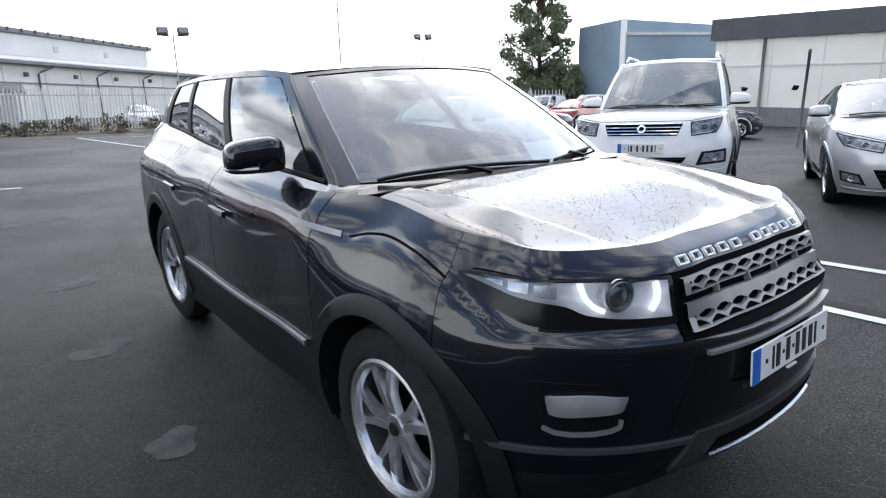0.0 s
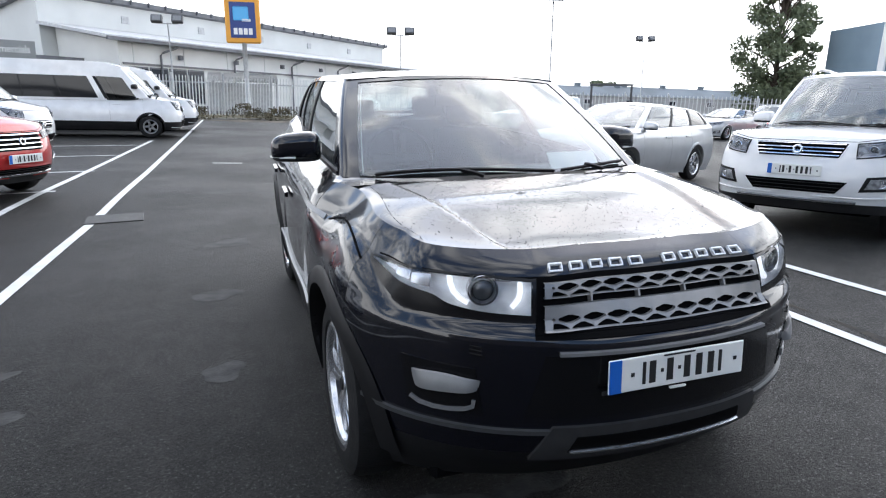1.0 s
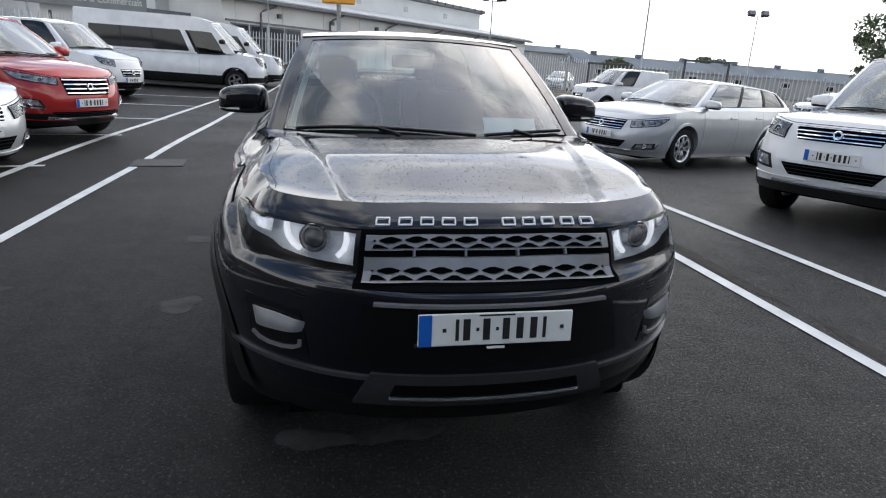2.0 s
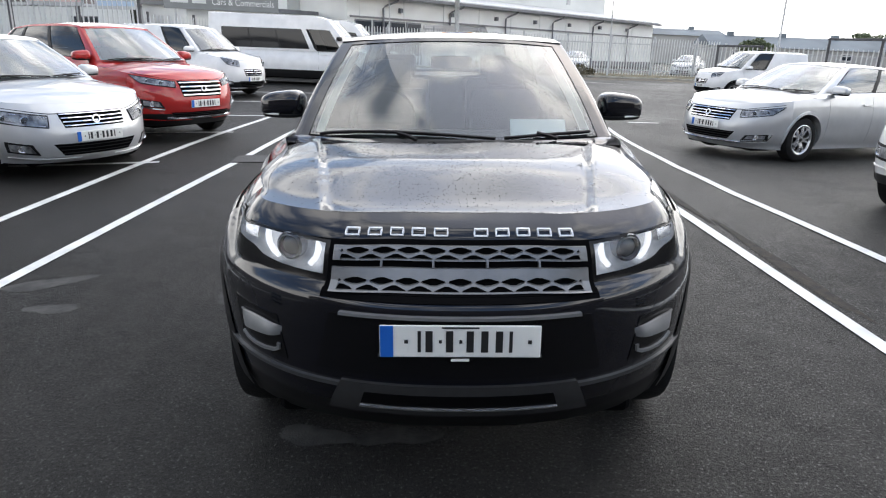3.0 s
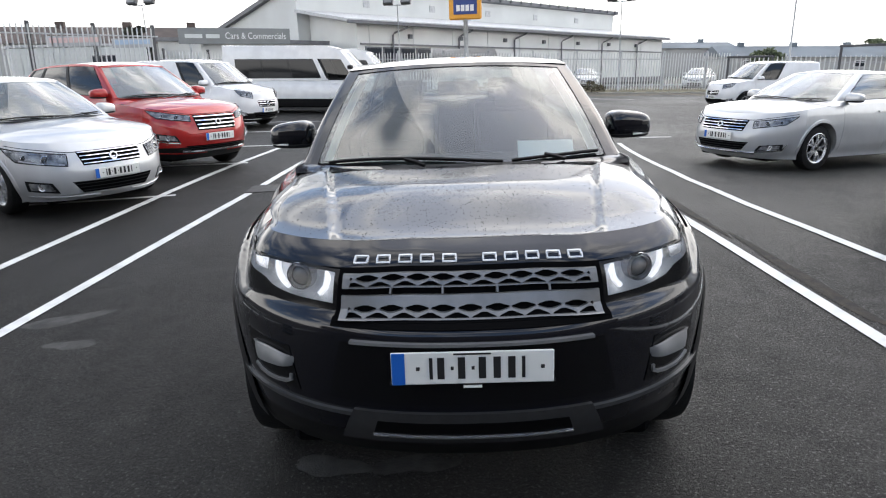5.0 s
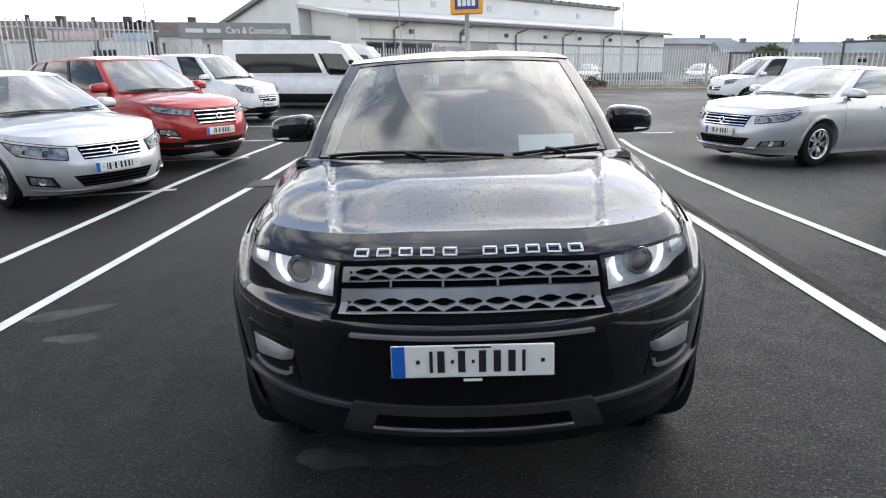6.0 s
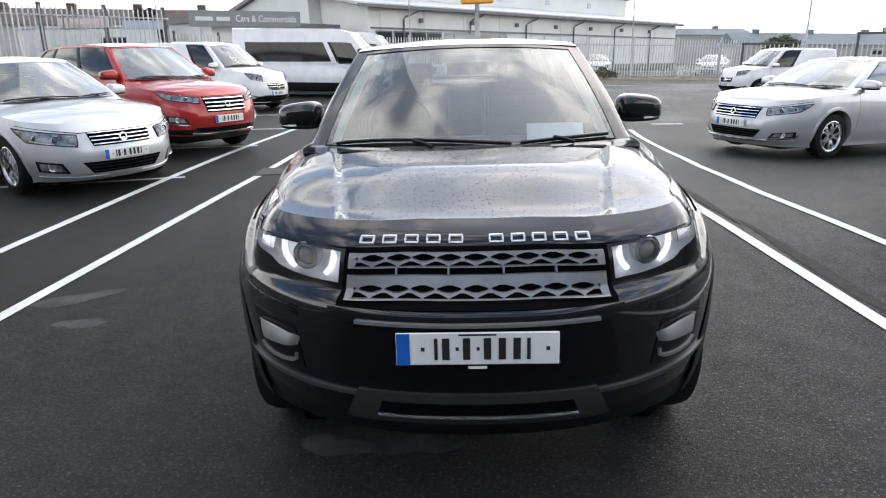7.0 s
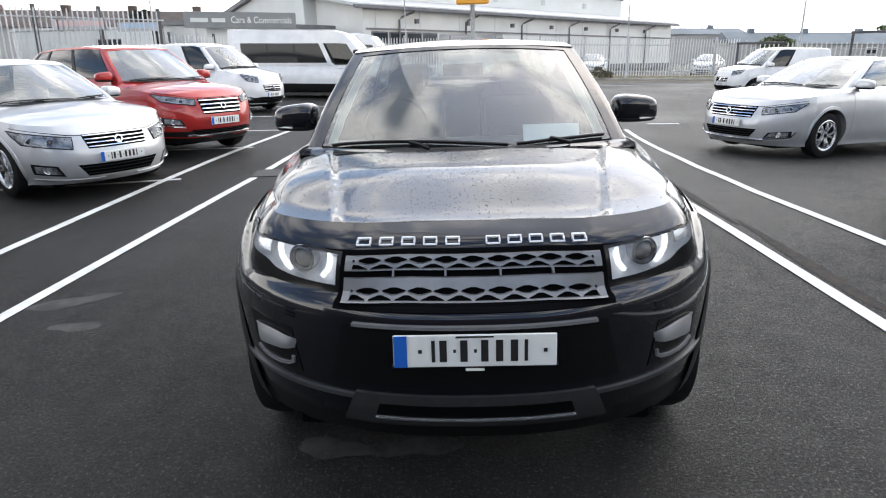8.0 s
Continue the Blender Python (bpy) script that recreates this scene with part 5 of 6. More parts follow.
# ---- surroundings ----
M_CLAD = material("pale grey wall cladding", (0.67, 0.685, 0.67), 0.6, vary=0.10, scale=0.4)
M_CLAD2 = material("off-white wall cladding", (0.76, 0.765, 0.745), 0.6, vary=0.10, scale=0.5)
M_ROOF = material("grey roof edge", (0.16, 0.165, 0.18), 0.5, vary=0.3, scale=2)
M_PIPE = material("grey downpipe", (0.20, 0.20, 0.21), 0.5, vary=0.2, scale=4)
M_CREAM = material("cream warehouse cladding", (0.85, 0.835, 0.755), 0.6, vary=0.12, scale=0.35)
M_FASCIA = material("dark fascia", (0.07, 0.075, 0.09), 0.5, vary=0.2, scale=1)
M_BLUE = material("blue-grey cladding", (0.22, 0.30, 0.37), 0.5, vary=0.2, scale=0.3)
M_STEEL = material("galvanised steel", (0.55, 0.56, 0.57), 0.55, 0.15, vary=0.25, scale=6)
M_POST = material("dark steel post", (0.10, 0.10, 0.105), 0.5, vary=0.3, scale=5)
M_ORANGE = material("orange sign border", (0.78, 0.36, 0.04), 0.5, vary=0.08, scale=3)
M_SIGNBLUE = material("sign blue", (0.02, 0.05, 0.22), 0.4, vary=0.1, scale=3)
M_SIGNLIGHT = material("sign pale blue", (0.10, 0.42, 0.75), 0.4)
M_WHITE = material("white sign paint", (0.8, 0.8, 0.8), 0.5)
M_BOARD = material("grey sign board", (0.24, 0.25, 0.25), 0.6, vary=0.15, scale=1)
M_GRAVEL = material("dry grass and gravel verge", (0.24, 0.21, 0.14), 0.95, vary=0.6, scale=2.5, alt=(0.10, 0.09, 0.05), bump=0.8, bscale=30)
M_KERB = material("concrete kerb", (0.42, 0.40, 0.35), 0.85, vary=0.3, scale=4, bump=0.3)
M_BARK = material("bark", (0.08, 0.06, 0.045), 0.9, vary=0.4, scale=12, bump=0.6)
M_LEAF = material("dark green leaves", (0.17, 0.20, 0.11), 0.7, vary=0.5, scale=0.9, alt=(0.07, 0.09, 0.05))
M_DARKLEAF = material("deep green leaves", (0.06, 0.065, 0.045), 0.8, vary=0.5, scale=1.5, alt=(0.025, 0.028, 0.02))
M_BROWNROOF = material("dark brown roof tiles", (0.10, 0.075, 0.065), 0.8, vary=0.4, scale=0.6)
# lighter than the rails' steel: backlight put into the pales' colour
M_PALE = material("backlit zinc fence pales", (0.72, 0.73, 0.73), 0.5, 0.1, vary=0.15, scale=5)
M_SHRUB = material("dry shrub leaves", (0.13, 0.11, 0.06), 0.8, vary=0.5, scale=3, alt=(0.05, 0.045, 0.025))
M_FAR = material("far slate roofs", (0.17, 0.20, 0.225), 0.8, vary=0.3, scale=0.2)
M_FARWALL = material("far rendered walls", (0.46, 0.46, 0.45), 0.8, vary=0.25, scale=0.25)
M_WINDOW = material("dark window panes", (0.03, 0.035, 0.045), 0.12)
M_IRON = material("cast iron cover", (0.05, 0.048, 0.045), 0.6, 0.4, vary=0.4, scale=12, bump=0.5)
M_PATCH = material("dry pale tarmac patch", (0.052, 0.051, 0.048), 0.8, vary=0.5, scale=9, alt=(0.018, 0.018, 0.0175), bump=0.4, bscale=90)


def hexa(bm, c):
    """A block between two quads: four corners below and four above, in the same order."""
    v = [bm.verts.new(p) for p in c]
    for q in ((3, 2, 1, 0), (4, 5, 6, 7), (0, 1, 5, 4), (1, 2, 6, 5), (2, 3, 7, 6), (3, 0, 4, 7)):
        bm.faces.new([v[i] for i in q])
    return bm


C0, E1, E2 = Vector((-10.9, 46.9, 0)), Vector((0.715, 0.698, 0)), Vector((0.698, -0.715, 0))


def site(s, o, h):
    p = C0 + E1 * s + E2 * o
    p.z = ground_z(p.x, p.y) + h
    return p


def site_block(s0, s1, o0, o1, h0, h1, ends=None):
    """A block in the shop building's own axes: along, outwards, up. ends: (height at o0, height at o1) of a sloping top."""
    a, b = ends or (h1, h1)
    return hexa(bmesh.new(), [site(s0, o0, h0), site(s1, o0, h0), site(s1, o1, h0), site(s0, o1, h0), site(s0, o0, a), site(s1, o0, a), site(s1, o1, b), site(s0, o1, b)])


def site_slab(s0, s1, o0, o1, a, b, thick):
    """A thin sloping sheet, from height a at o0 to height b at o1."""
    return hexa(bmesh.new(), [site(s0, o0, a - thick), site(s1, o0, a - thick), site(s1, o1, b - thick), site(s0, o1, b - thick), site(s0, o0, a), site(s1, o0, a), site(s1, o1, b), site(s0, o1, b)])


def shop_building():
    b = thing("supermarket_building", Matrix.Identity(4), "long pale grey clad shop building with a lean-to front", "building")
    part("main_block", site_block(0, 41.5, -13, 0, -1, 0, (4.2, 7.2)), M_CLAD, b)
    part("main_roof", site_slab(-0.4, 41.9, -13.4, 0.45, 4.42, 7.55, 0.3), M_ROOF, b)
    part("lean_to_wall", site_block(1.0, 42.5, 0.05, 5.7, -1, 0, (5.2, 4.35)), M_CLAD2, b)
    part("lean_to_roof", site_slab(-0.2, 42.9, 0.03, 6.3, 5.5, 4.62, 0.2), M_STEEL, b)
    part("gutter", site_block(-0.2, 42.9, 6.3, 6.5, 4.32, 4.52), M_ROOF, b, "dark gutter")
    part("wall_rail", site_block(1.2, 42.3, 5.7, 5.8, 3.0, 3.12), M_PIPE, b)
    part("plinth", site_block(1.0, 42.5, 5.7, 5.86, -1, 0.5), M_PIPE, b)
    for k in range(6):
        s = 4 + 6.6 * k
        bm = tube([site(s + 1.0, 6.35, 4.35), site(s + 0.9, 6.3, 4.2), site(s + 0.1, 5.95, 3.85), site(s, 5.85, 3.7), site(s, 5.85, 0.0)], 0.07)
        part("downpipe", bm, M_PIPE, b)
    for k in range(10):
        s = 2 + 4.0 * k
        part("wall_panel_joint", site_block(s, s + 0.05, 5.7, 5.74, 0.5, 4.3), M_CLAD, b)
    for k in range(7):
        s = 5.5 + 5.2 * k
        part("wall_lamp", site_block(s, s + 0.25, 5.7, 5.95, 3.5, 3.8), M_ROOF, b)
    for k in range(5):
        s = 6 + 7.0 * k
        part("clerestory_vent", site_block(s, s + 0.6, 0.0, 0.06, 6.0, 6.5), M_STEEL, b)
    # shop front glazing beside the corner
    for k in range(4):
        s = 1.6 + 1.55 * k
        fr = part("shop_window", site_block(s, s + 1.4, 5.7, 5.78, 0.6, 2.9), M_ROOF, b)
        part("pane", site_block(s + 0.08, s + 1.32, 5.78, 5.8, 0.7, 2.8), M_WINDOW, fr)
    # roof seams
    for k in range(28):
        s = 0.5 + 1.5 * k
        part("roof_rib", site_block(s, s + 0.12, 0.45, 0.56, 7.3, 7.62), M_FASCIA, b)
    # low annexe beyond the gable
    part("annexe_wall", site_block(-9, -0.02, -3, 3.6, -1, 0, (3.2, 3.0)), M_CLAD2, b)
    part("annexe_roof", site_slab(-9.2, -0.03, -3.2, 3.9, 3.45, 3.25, 0.25), M_ROOF, b)
    return b


shop_building()


def pylon_sign():
    x, y = 1.05, 41.0
    z = ground_z(x, y)
    b = thing("pylon_sign", pose(x, y, z, 0, 0, -4), "tall pole sign with orange border round a blue panel", "sign")
    part("pole", tube([(0, 0, -0.2), (0, 0, 4.6)], 0.14, 12), M_STEEL, b)
    s = part("sign_box", box_bm(-1.02, 1.02, -0.18, 0.18, 4.42, 7.02, 0.08), M_ORANGE, b, "orange sign box")
    part("panel", box_bm(-0.74, 0.74, -0.205, -0.17, 4.73, 6.77, 0.02), M_SIGNBLUE, s, "dark blue panel")
    part("emblem_shape", box_bm(-0.55, 0.35, -0.225, -0.2, 5.72, 6.52, 0.05), M_SIGNLIGHT, s)
    part("emblem_bar", box_bm(-0.05, 0.45, -0.235, -0.22, 5.67, 5.82, 0.02), M_WHITE, s)
    for k in range(4):
        part("wordmark_bar", box_bm(-0.56 + 0.29 * k, -0.34 + 0.29 * k, -0.225, -0.2, 4.92, 5.29, 0.01), M_WHITE, s)
    return b


pylon_sign()


def board_sign():
    p, q = Vector((-15.6, 36.5, 0)), Vector((-9.7, 38.6, 0))
    z = ground_z(-12.5, 37.5)
    d = q - p
    b = thing("dealer_sign_board", pose(p.x, p.y, z, 0, 1.9, math.degrees(math.atan2(d.y, d.x))), "long grey sign board on steel posts", "sign")
    part("board", box_bm(0, d.length, -0.06, 0.06, 2.95, 3.85, 0.01), M_BOARD, b)
    for k in (0.6, d.length - 0.6):
        part("post", box_bm(k - 0.06, k + 0.06, 0.06, 0.16, -0.3, 3.8), M_STEEL, b)
    # a name at the start is left as plain bars
    for k, w in enumerate((0.95, 0.75)):
        part("name_bar", box_bm(0.35 + 1.15 * k, 0.35 + 1.15 * k + w, -0.075, -0.055, 3.28, 3.50), M_CLAD, b)
    cu = bpy.data.curves.new("sign_text", "FONT")
    cu.body, cu.size, cu.extrude, cu.align_x = "Cars & Commercials", 0.52, 0.008, "LEFT"
    tmp = bpy.data.objects.new("sign_text", cu)
    scene.collection.objects.link(tmp)
    me = bpy.data.meshes.new_from_object(tmp.evaluated_get(bpy.context.evaluated_depsgraph_get()))
    bpy.data.objects.remove(tmp)
    w = max(v.co.x for v in me.vertices)
    ob = new("lettering", me)
    me.materials.append(M_WHITE)
    ob.parent = b
    ob.matrix_local = pose(2.55, -0.07, 3.25, 90) @ Matrix.Diagonal(((d.length - 2.8) / w, 1, 1, 1))
    ob["label"] = "white lettering"
    return b


board_sign()


def pale_mesh(h, w=0.065):
    bm = bmesh.new()
    prof = [(-w / 2, 0.0), (-w / 4, -0.022), (w / 4, -0.022), (w / 2, 0.0)]
    lo = [bm.verts.new((x, y, 0.05)) for x, y in prof]
    hi = [bm.verts.new((x, y, h - (0.12 if abs(x) > w / 3 else 0.03))) for x, y in prof]
    for k in range(3):
        bm.faces.new((lo[k], lo[k + 1], hi[k + 1], hi[k]))
    bmesh.ops.solidify(bm, geom=list(bm.faces), thickness=0.004)
    me = bpy.data.meshes.new("pale")
    bm.to_mesh(me)
    bm.free()
    me.materials.append(M_PALE)
    return me


def palisade(p, q, h, label, gap=0.17, post_gap=2.75, posts=M_STEEL, thick=0.1):
    p, q = Vector((*p, 0)), Vector((*q, 0))
    d = q - p
    L = d.length
    d.normalize()
    z0, z1 = ground_z(p.x, p.y), ground_z(q.x, q.y)
    rot = math.degrees(math.atan2(d.y, d.x))
    b = thing("palisade_fence", pose(p.x, p.y, z0, 0, -math.degrees(math.atan2(z1 - z0, L)), rot), label, "fence")
    me = pale_mesh(h)
    for k in range(int(L / gap)):
        ob = new("pale", me)
        ob.parent = b
        ob.matrix_local = Matrix.Translation((gap * (k + 0.5), -0.03, 0.0))
    for z in (0.45, h - 0.4):
        part("rail", box_bm(0, L, -0.02, 0.03, z - 0.03, z + 0.03), M_STEEL, b)
    for k in range(int((L - 0.3) / post_gap) + 1):
        part("post", box_bm(post_gap * k + 0.3 - thick / 2, post_gap * k + 0.3 + thick / 2, 0.03, 0.13, -0.3, h + 0.1, 0.01), posts, b)
    return b


palisade((-9.0, 38.2), (17.5, 40.0), 2.4, "galvanised steel palisade fence along the verge")
palisade((-25.0, 19.0), (-13.45, 28.87), 3.3, "tall galvanised palisade fence with dark posts", gap=0.2, post_gap=2.45, posts=M_POST, thick=0.17)
palisade((-13.45, 28.87), (-9.0, 38.2), 2.3, "galvanised palisade fence running back to the sign board", gap=0.2, posts=M_POST)


def banner(x, y, w, h, z, rz, color, label):
    b = thing("fence_banner", pose(x, y, ground_z(x, y) + z, 0, 0, rz), label, "banner")
    part("cloth", box_bm(-w / 2, w / 2, -0.015, 0.0, 0, h, 0.004), material("faded banner cloth", (0.50, 0.51, 0.52), 0.7, vary=0.2, scale=2), b)
    part("stripe", box_bm(-w / 2 + 0.1, w / 2 - 0.1, -0.02, -0.014, h * 0.35, h * 0.85), material("banner " + label[:6], color, 0.6, vary=0.1), b)


banner(-15.98, 26.68, 2.1, 0.42, 2.42, 40.5, (0.68, 0.50, 0.48), "red and white advertising banner on the fence")
banner(-14.23, 28.17, 1.7, 0.40, 2.40, 40.5, (0.42, 0.54, 0.68), "blue and white advertising banner on the fence")


def floodlight(x, y, h, rz=0.0):
    b = thing("floodlight_post", pose(x, y, ground_z(x, y), 0, 0, rz), "slim steel post with twin floodlights", "street lamp", "floodlights")
    part("pole", tube([(0, 0, -0.2), (0, 0, h * 0.5), (0, 0, h)], 0.055, 10, r2=0.03), M_STEEL, b)
    part("crossbar", tube([(-0.55, 0, h - 0.05), (0.55, 0, h - 0.05)], 0.03), M_STEEL, b)
    for s in (-1, 1):
        lamp = part("lamp_head", box_bm(-0.3, 0.3, -0.14, 0.14, -0.2, 0.22, 0.03), M_POST, b)
        lamp.matrix_local = pose(s * 0.55, -0.05, h + 0.18, -25)
        part("lamp_glass", box_bm(-0.22, 0.22, -0.155, -0.135, -0.13, 0.15), M_SATIN, lamp)


for x, y, h in ((-17.5, 37.0, 5.0), (-3.1, 39.5, 5.2), (10.2, 38.5, 5.3), (16.6, 31.0, 6.9), (34.5, 47.0, 6.9)):
    floodlight(x, y, h, -10)


def kerb_and_verge():
    bm = bmesh.new()
    rows = []
    for k in range(41):
        x = -11 + 31 * k / 40
        y0 = 36.8 + (x + 9) * 0.068
        rows.append([bm.verts.new((x, y, ground_z(x, y) + h)) for y, h in ((y0, -0.05), (y0, 0.10), (y0 + 0.4, 0.13), (y0 + 2.0, 0.22), (y0 + 4.0, 0.1))])
    for a, b in zip(rows, rows[1:]):
        for k in range(4):
            bm.faces.new((a[k], b[k], b[k + 1], a[k + 1]))
    bmesh.ops.recalc_face_normals(bm, faces=bm.faces)
    tagged(part("verge", bm, M_GRAVEL), "dry grass and gravel verge below the fence", "verge", kind="structure")
    for k in range(14):
        x = -11 + 2.2 * k
        y0 = 36.8 + (x + 9) * 0.068
        z = ground_z(x + 1, y0)
        ob = part("kerb", box_bm(0, 2.18, -0.14, 0.0, -0.1, 0.12, 0.02), M_KERB)
        ob.matrix_world = pose(x, y0, z, 0, 1.9, 3.9)
        tagged(ob, "pale concrete kerb stone", "kerb", "kerb stones", "structure")


kerb_and_verge()
M_EDGE = material("sandy dust over tarmac", (0.16, 0.135, 0.095), 0.95, vary=0.7, scale=1.6, alt=(0.045, 0.042, 0.036), bump=0.4, bscale=40)


def dusty_edge():
    """A strip of washed-out dust along the kerb."""
    bm = bmesh.new()
    rows = []
    for k in range(63):
        x = -11 + 0.5 * k
        y1 = 36.64 + (x + 9) * 0.068
        wide = 3.0 + 0.7 * math.sin(x * 0.9) + 0.4 * math.sin(x * 2.3 + 1)
        rows.append([bm.verts.new((x, y1 - wide * f, ground_z(x, y1 - wide * f) + 0.004)) for f in (0, 0.33, 0.66, 1)])
    for a, b in zip(rows, rows[1:]):
        for i in range(3):
            bm.faces.new((a[i], a[i + 1], b[i + 1], b[i]))
    bmesh.ops.recalc_face_normals(bm, faces=bm.faces)
    tagged(part("dusty_edge", bm, M_EDGE), "sandy dust washed along the kerb", "ground patch", kind="structure")


dusty_edge()


def leaf_cloud(name, clumps, per, size, mat, parent, seed):
    """Many small leaves scattered in uneven clumps (centre, radius)."""
    rnd = random.Random(seed)
    verts, faces = [], []
    for c, r in clumps:
        for _ in range(per):
            v = Vector((rnd.gauss(0, 1), rnd.gauss(0, 1), rnd.gauss(0, 1))).normalized() * r * rnd.random() ** 0.4
            p = Vector(c) + Vector((v.x, v.y, v.z * 0.8))
            a = Vector((rnd.gauss(0, 1), rnd.gauss(0, 1), rnd.gauss(0, 1))).normalized()
            b = a.cross(Vector((rnd.gauss(0, 1), rnd.gauss(0, 1), rnd.gauss(0, 1)))).normalized()
            s = size * rnd.uniform(0.6, 1.4)
            n = len(verts)
            verts += [p - a * s, p + b * s * 0.5, p + a * s, p - b * s * 0.5]
            faces.append((n, n + 1, n + 2, n + 3))
    me = bpy.data.meshes.new(name)
    me.from_pydata([tuple(v) for v in verts], [], faces)
    me.materials.append(mat)
    ob = new(name, me)
    ob.parent = parent
    return ob


def tree(x, y, h, spread, label, seed, per=70, size=0.16, mat=M_LEAF, name="tree"):
    rnd = random.Random(seed)
    b = thing(name, pose(x, y, ground_z(x, y) - 0.1), label, "tree")
    bm = tube([(0, 0, 0), (0.1, 0, h * 0.3), (-0.1, 0.1, h * 0.65), (0, 0, h * 0.95)], h * 0.022, 8, r2=h * 0.004)
    clumps = []
    for k in range(int(70 * spread / 3)):
        t = rnd.uniform(0.06, 1.0)
        rad = spread * (0.95 if t < 0.55 else 0.95 * math.sqrt(max(0.0, (1.06 - t) / 0.51))) * rnd.uniform(0.35, 1.0)
        a = rnd.uniform(0, 2 * math.pi)
        c = (rad * math.cos(a), rad * math.sin(a), h * t)
        clumps.append((c, rnd.uniform(0.25, 0.42) * spread * (1.2 - 0.6 * t)))
        tube([(0, 0, h * t * 0.75), (c[0] * 0.6, c[1] * 0.6, h * t * 0.9), c], h * 0.006, 5, bm=bm, r2=h * 0.0015)
    part("trunk", bm, M_BARK, b)
    leaf_cloud("crown", clumps, per, size, mat, b, seed)
    return b


tree(42.6, 40.4, 13.5, 3.2, "tall sparse evergreen tree behind the parked cars", 4, per=300, size=0.15)
tree(43.5, 38.6, 4.6, 3.2, "dense dark bush at the foot of the tall tree", 31, per=110, size=0.17, name="bush")
tree(60, 92, 5.2, 3.2, "round dark tree on the far skyline", 9, per=60, size=0.3)
tree(-19.8, 40.0, 3.9, 1.5, "dark bushy tree behind the fence", 12, per=170, size=0.16, mat=M_DARKLEAF)
tree(34.0, 70.0, 3.2, 2.2, "dark bush between far houses", 15, per=50, size=0.25)
for x, y, h, s, sd in ((0.6, 37.6, 0.9, 1.2, 26), (-3.6, 37.2, 0.9, 1.2, 27), (4.4, 38.0, 0.9, 1.1, 28), (6.2, 37.2, 1.1, 0.9, 21), (2.5, 37.2, 0.7, 1.2, 22), (-2.0, 37.0, 0.7, 1.1, 23), (8.5, 38.4, 0.8, 0.9, 24), (-5.0, 37.4, 0.7, 1.0, 25)):
    tree(x, y, h, s, "low dry shrub on the verge", sd, per=26, size=0.07, mat=M_SHRUB, name="shrub")


def warehouse():
    b = thing("warehouse", Matrix.Identity(4), "cream clad warehouse with a dark fascia", "building")
    x0 = 31.5

    def blk(xa, xb, ya, yb, h0, h1):
        z = ground_z(x0, 5)
        return box_bm(xa, xb, ya, yb, z + h0, z + h1)
    part("wall", blk(x0, x0 + 14, -30, 17.6, -1, 3.7), M_CREAM, b)
    part("fascia", blk(x0 - 0.25, x0 + 14.2, -30.2, 17.8, 3.7, 4.75), M_FASCIA, b, "dark fascia band")
    part("plinth", blk(x0 - 0.06, x0, -30, 17.6, -1, 0.35), M_PIPE, b)
    part("dado_rail", blk(x0 - 0.05, x0, -30, 17.6, 2.35, 2.42), M_CLAD, b)
    for k in range(8):
        y = 15.0 - 5.6 * k
        part("downpipe", tube([(x0 - 0.1, y, ground_z(x0, 5) - 0.2), (x0 - 0.1, y, ground_z(x0, 5) + 3.9)], 0.08), M_PIPE, b)
    for k in range(20):
        y = 17 - 2.4 * k
        part("panel_joint", blk(x0 - 0.02, x0, y, y + 0.05, 0.35, 3.7), M_CLAD, b)


warehouse()


def blue_unit():
    b = thing("blue_unit", Matrix.Identity(4), "blue-grey clad industrial unit", "building")
    z = ground_z(44, 32)
    part("tall_wall", hexa(bmesh.new(), [(44.4, 37.4, z - 1), (42.6, 31.6, z - 1), (55, 28, z - 1), (57, 34, z - 1), (44.4, 37.4, 5.0 + 0.2), (42.6, 31.6, 5.45), (55, 28, 5.0), (57, 34, 4.8)]), M_BLUE, b)
    part("low_wall", hexa(bmesh.new(), [(42.9, 31.4, z - 1), (46.2, 25.6, z - 1), (58, 24, z - 1), (56, 30, z - 1), (42.9, 31.4, 4.25), (46.2, 25.6, 4.0), (58, 24, 4.0), (56, 30, 4.2)]), M_BLUE, b)
    part("corner_trim", hexa(bmesh.new(), [(42.5, 31.7, z - 1), (42.6, 31.3, z - 1), (42.9, 31.4, z - 1), (42.8, 31.8, z - 1), (42.5, 31.7, 5.5), (42.6, 31.3, 5.5), (42.9, 31.4, 5.5), (42.8, 31.8, 5.5)]), M_WHITE, b, "white corner trim")
    part("capping", hexa(bmesh.new(), [(42.7, 31.4, 4.25), (46.1, 25.4, 4.0), (46.3, 25.6, 4.0), (42.95, 31.5, 4.25), (42.7, 31.4, 4.5), (46.1, 25.4, 4.2), (46.3, 25.6, 4.2), (42.95, 31.5, 4.5)]), M_STEEL, b)


blue_unit()


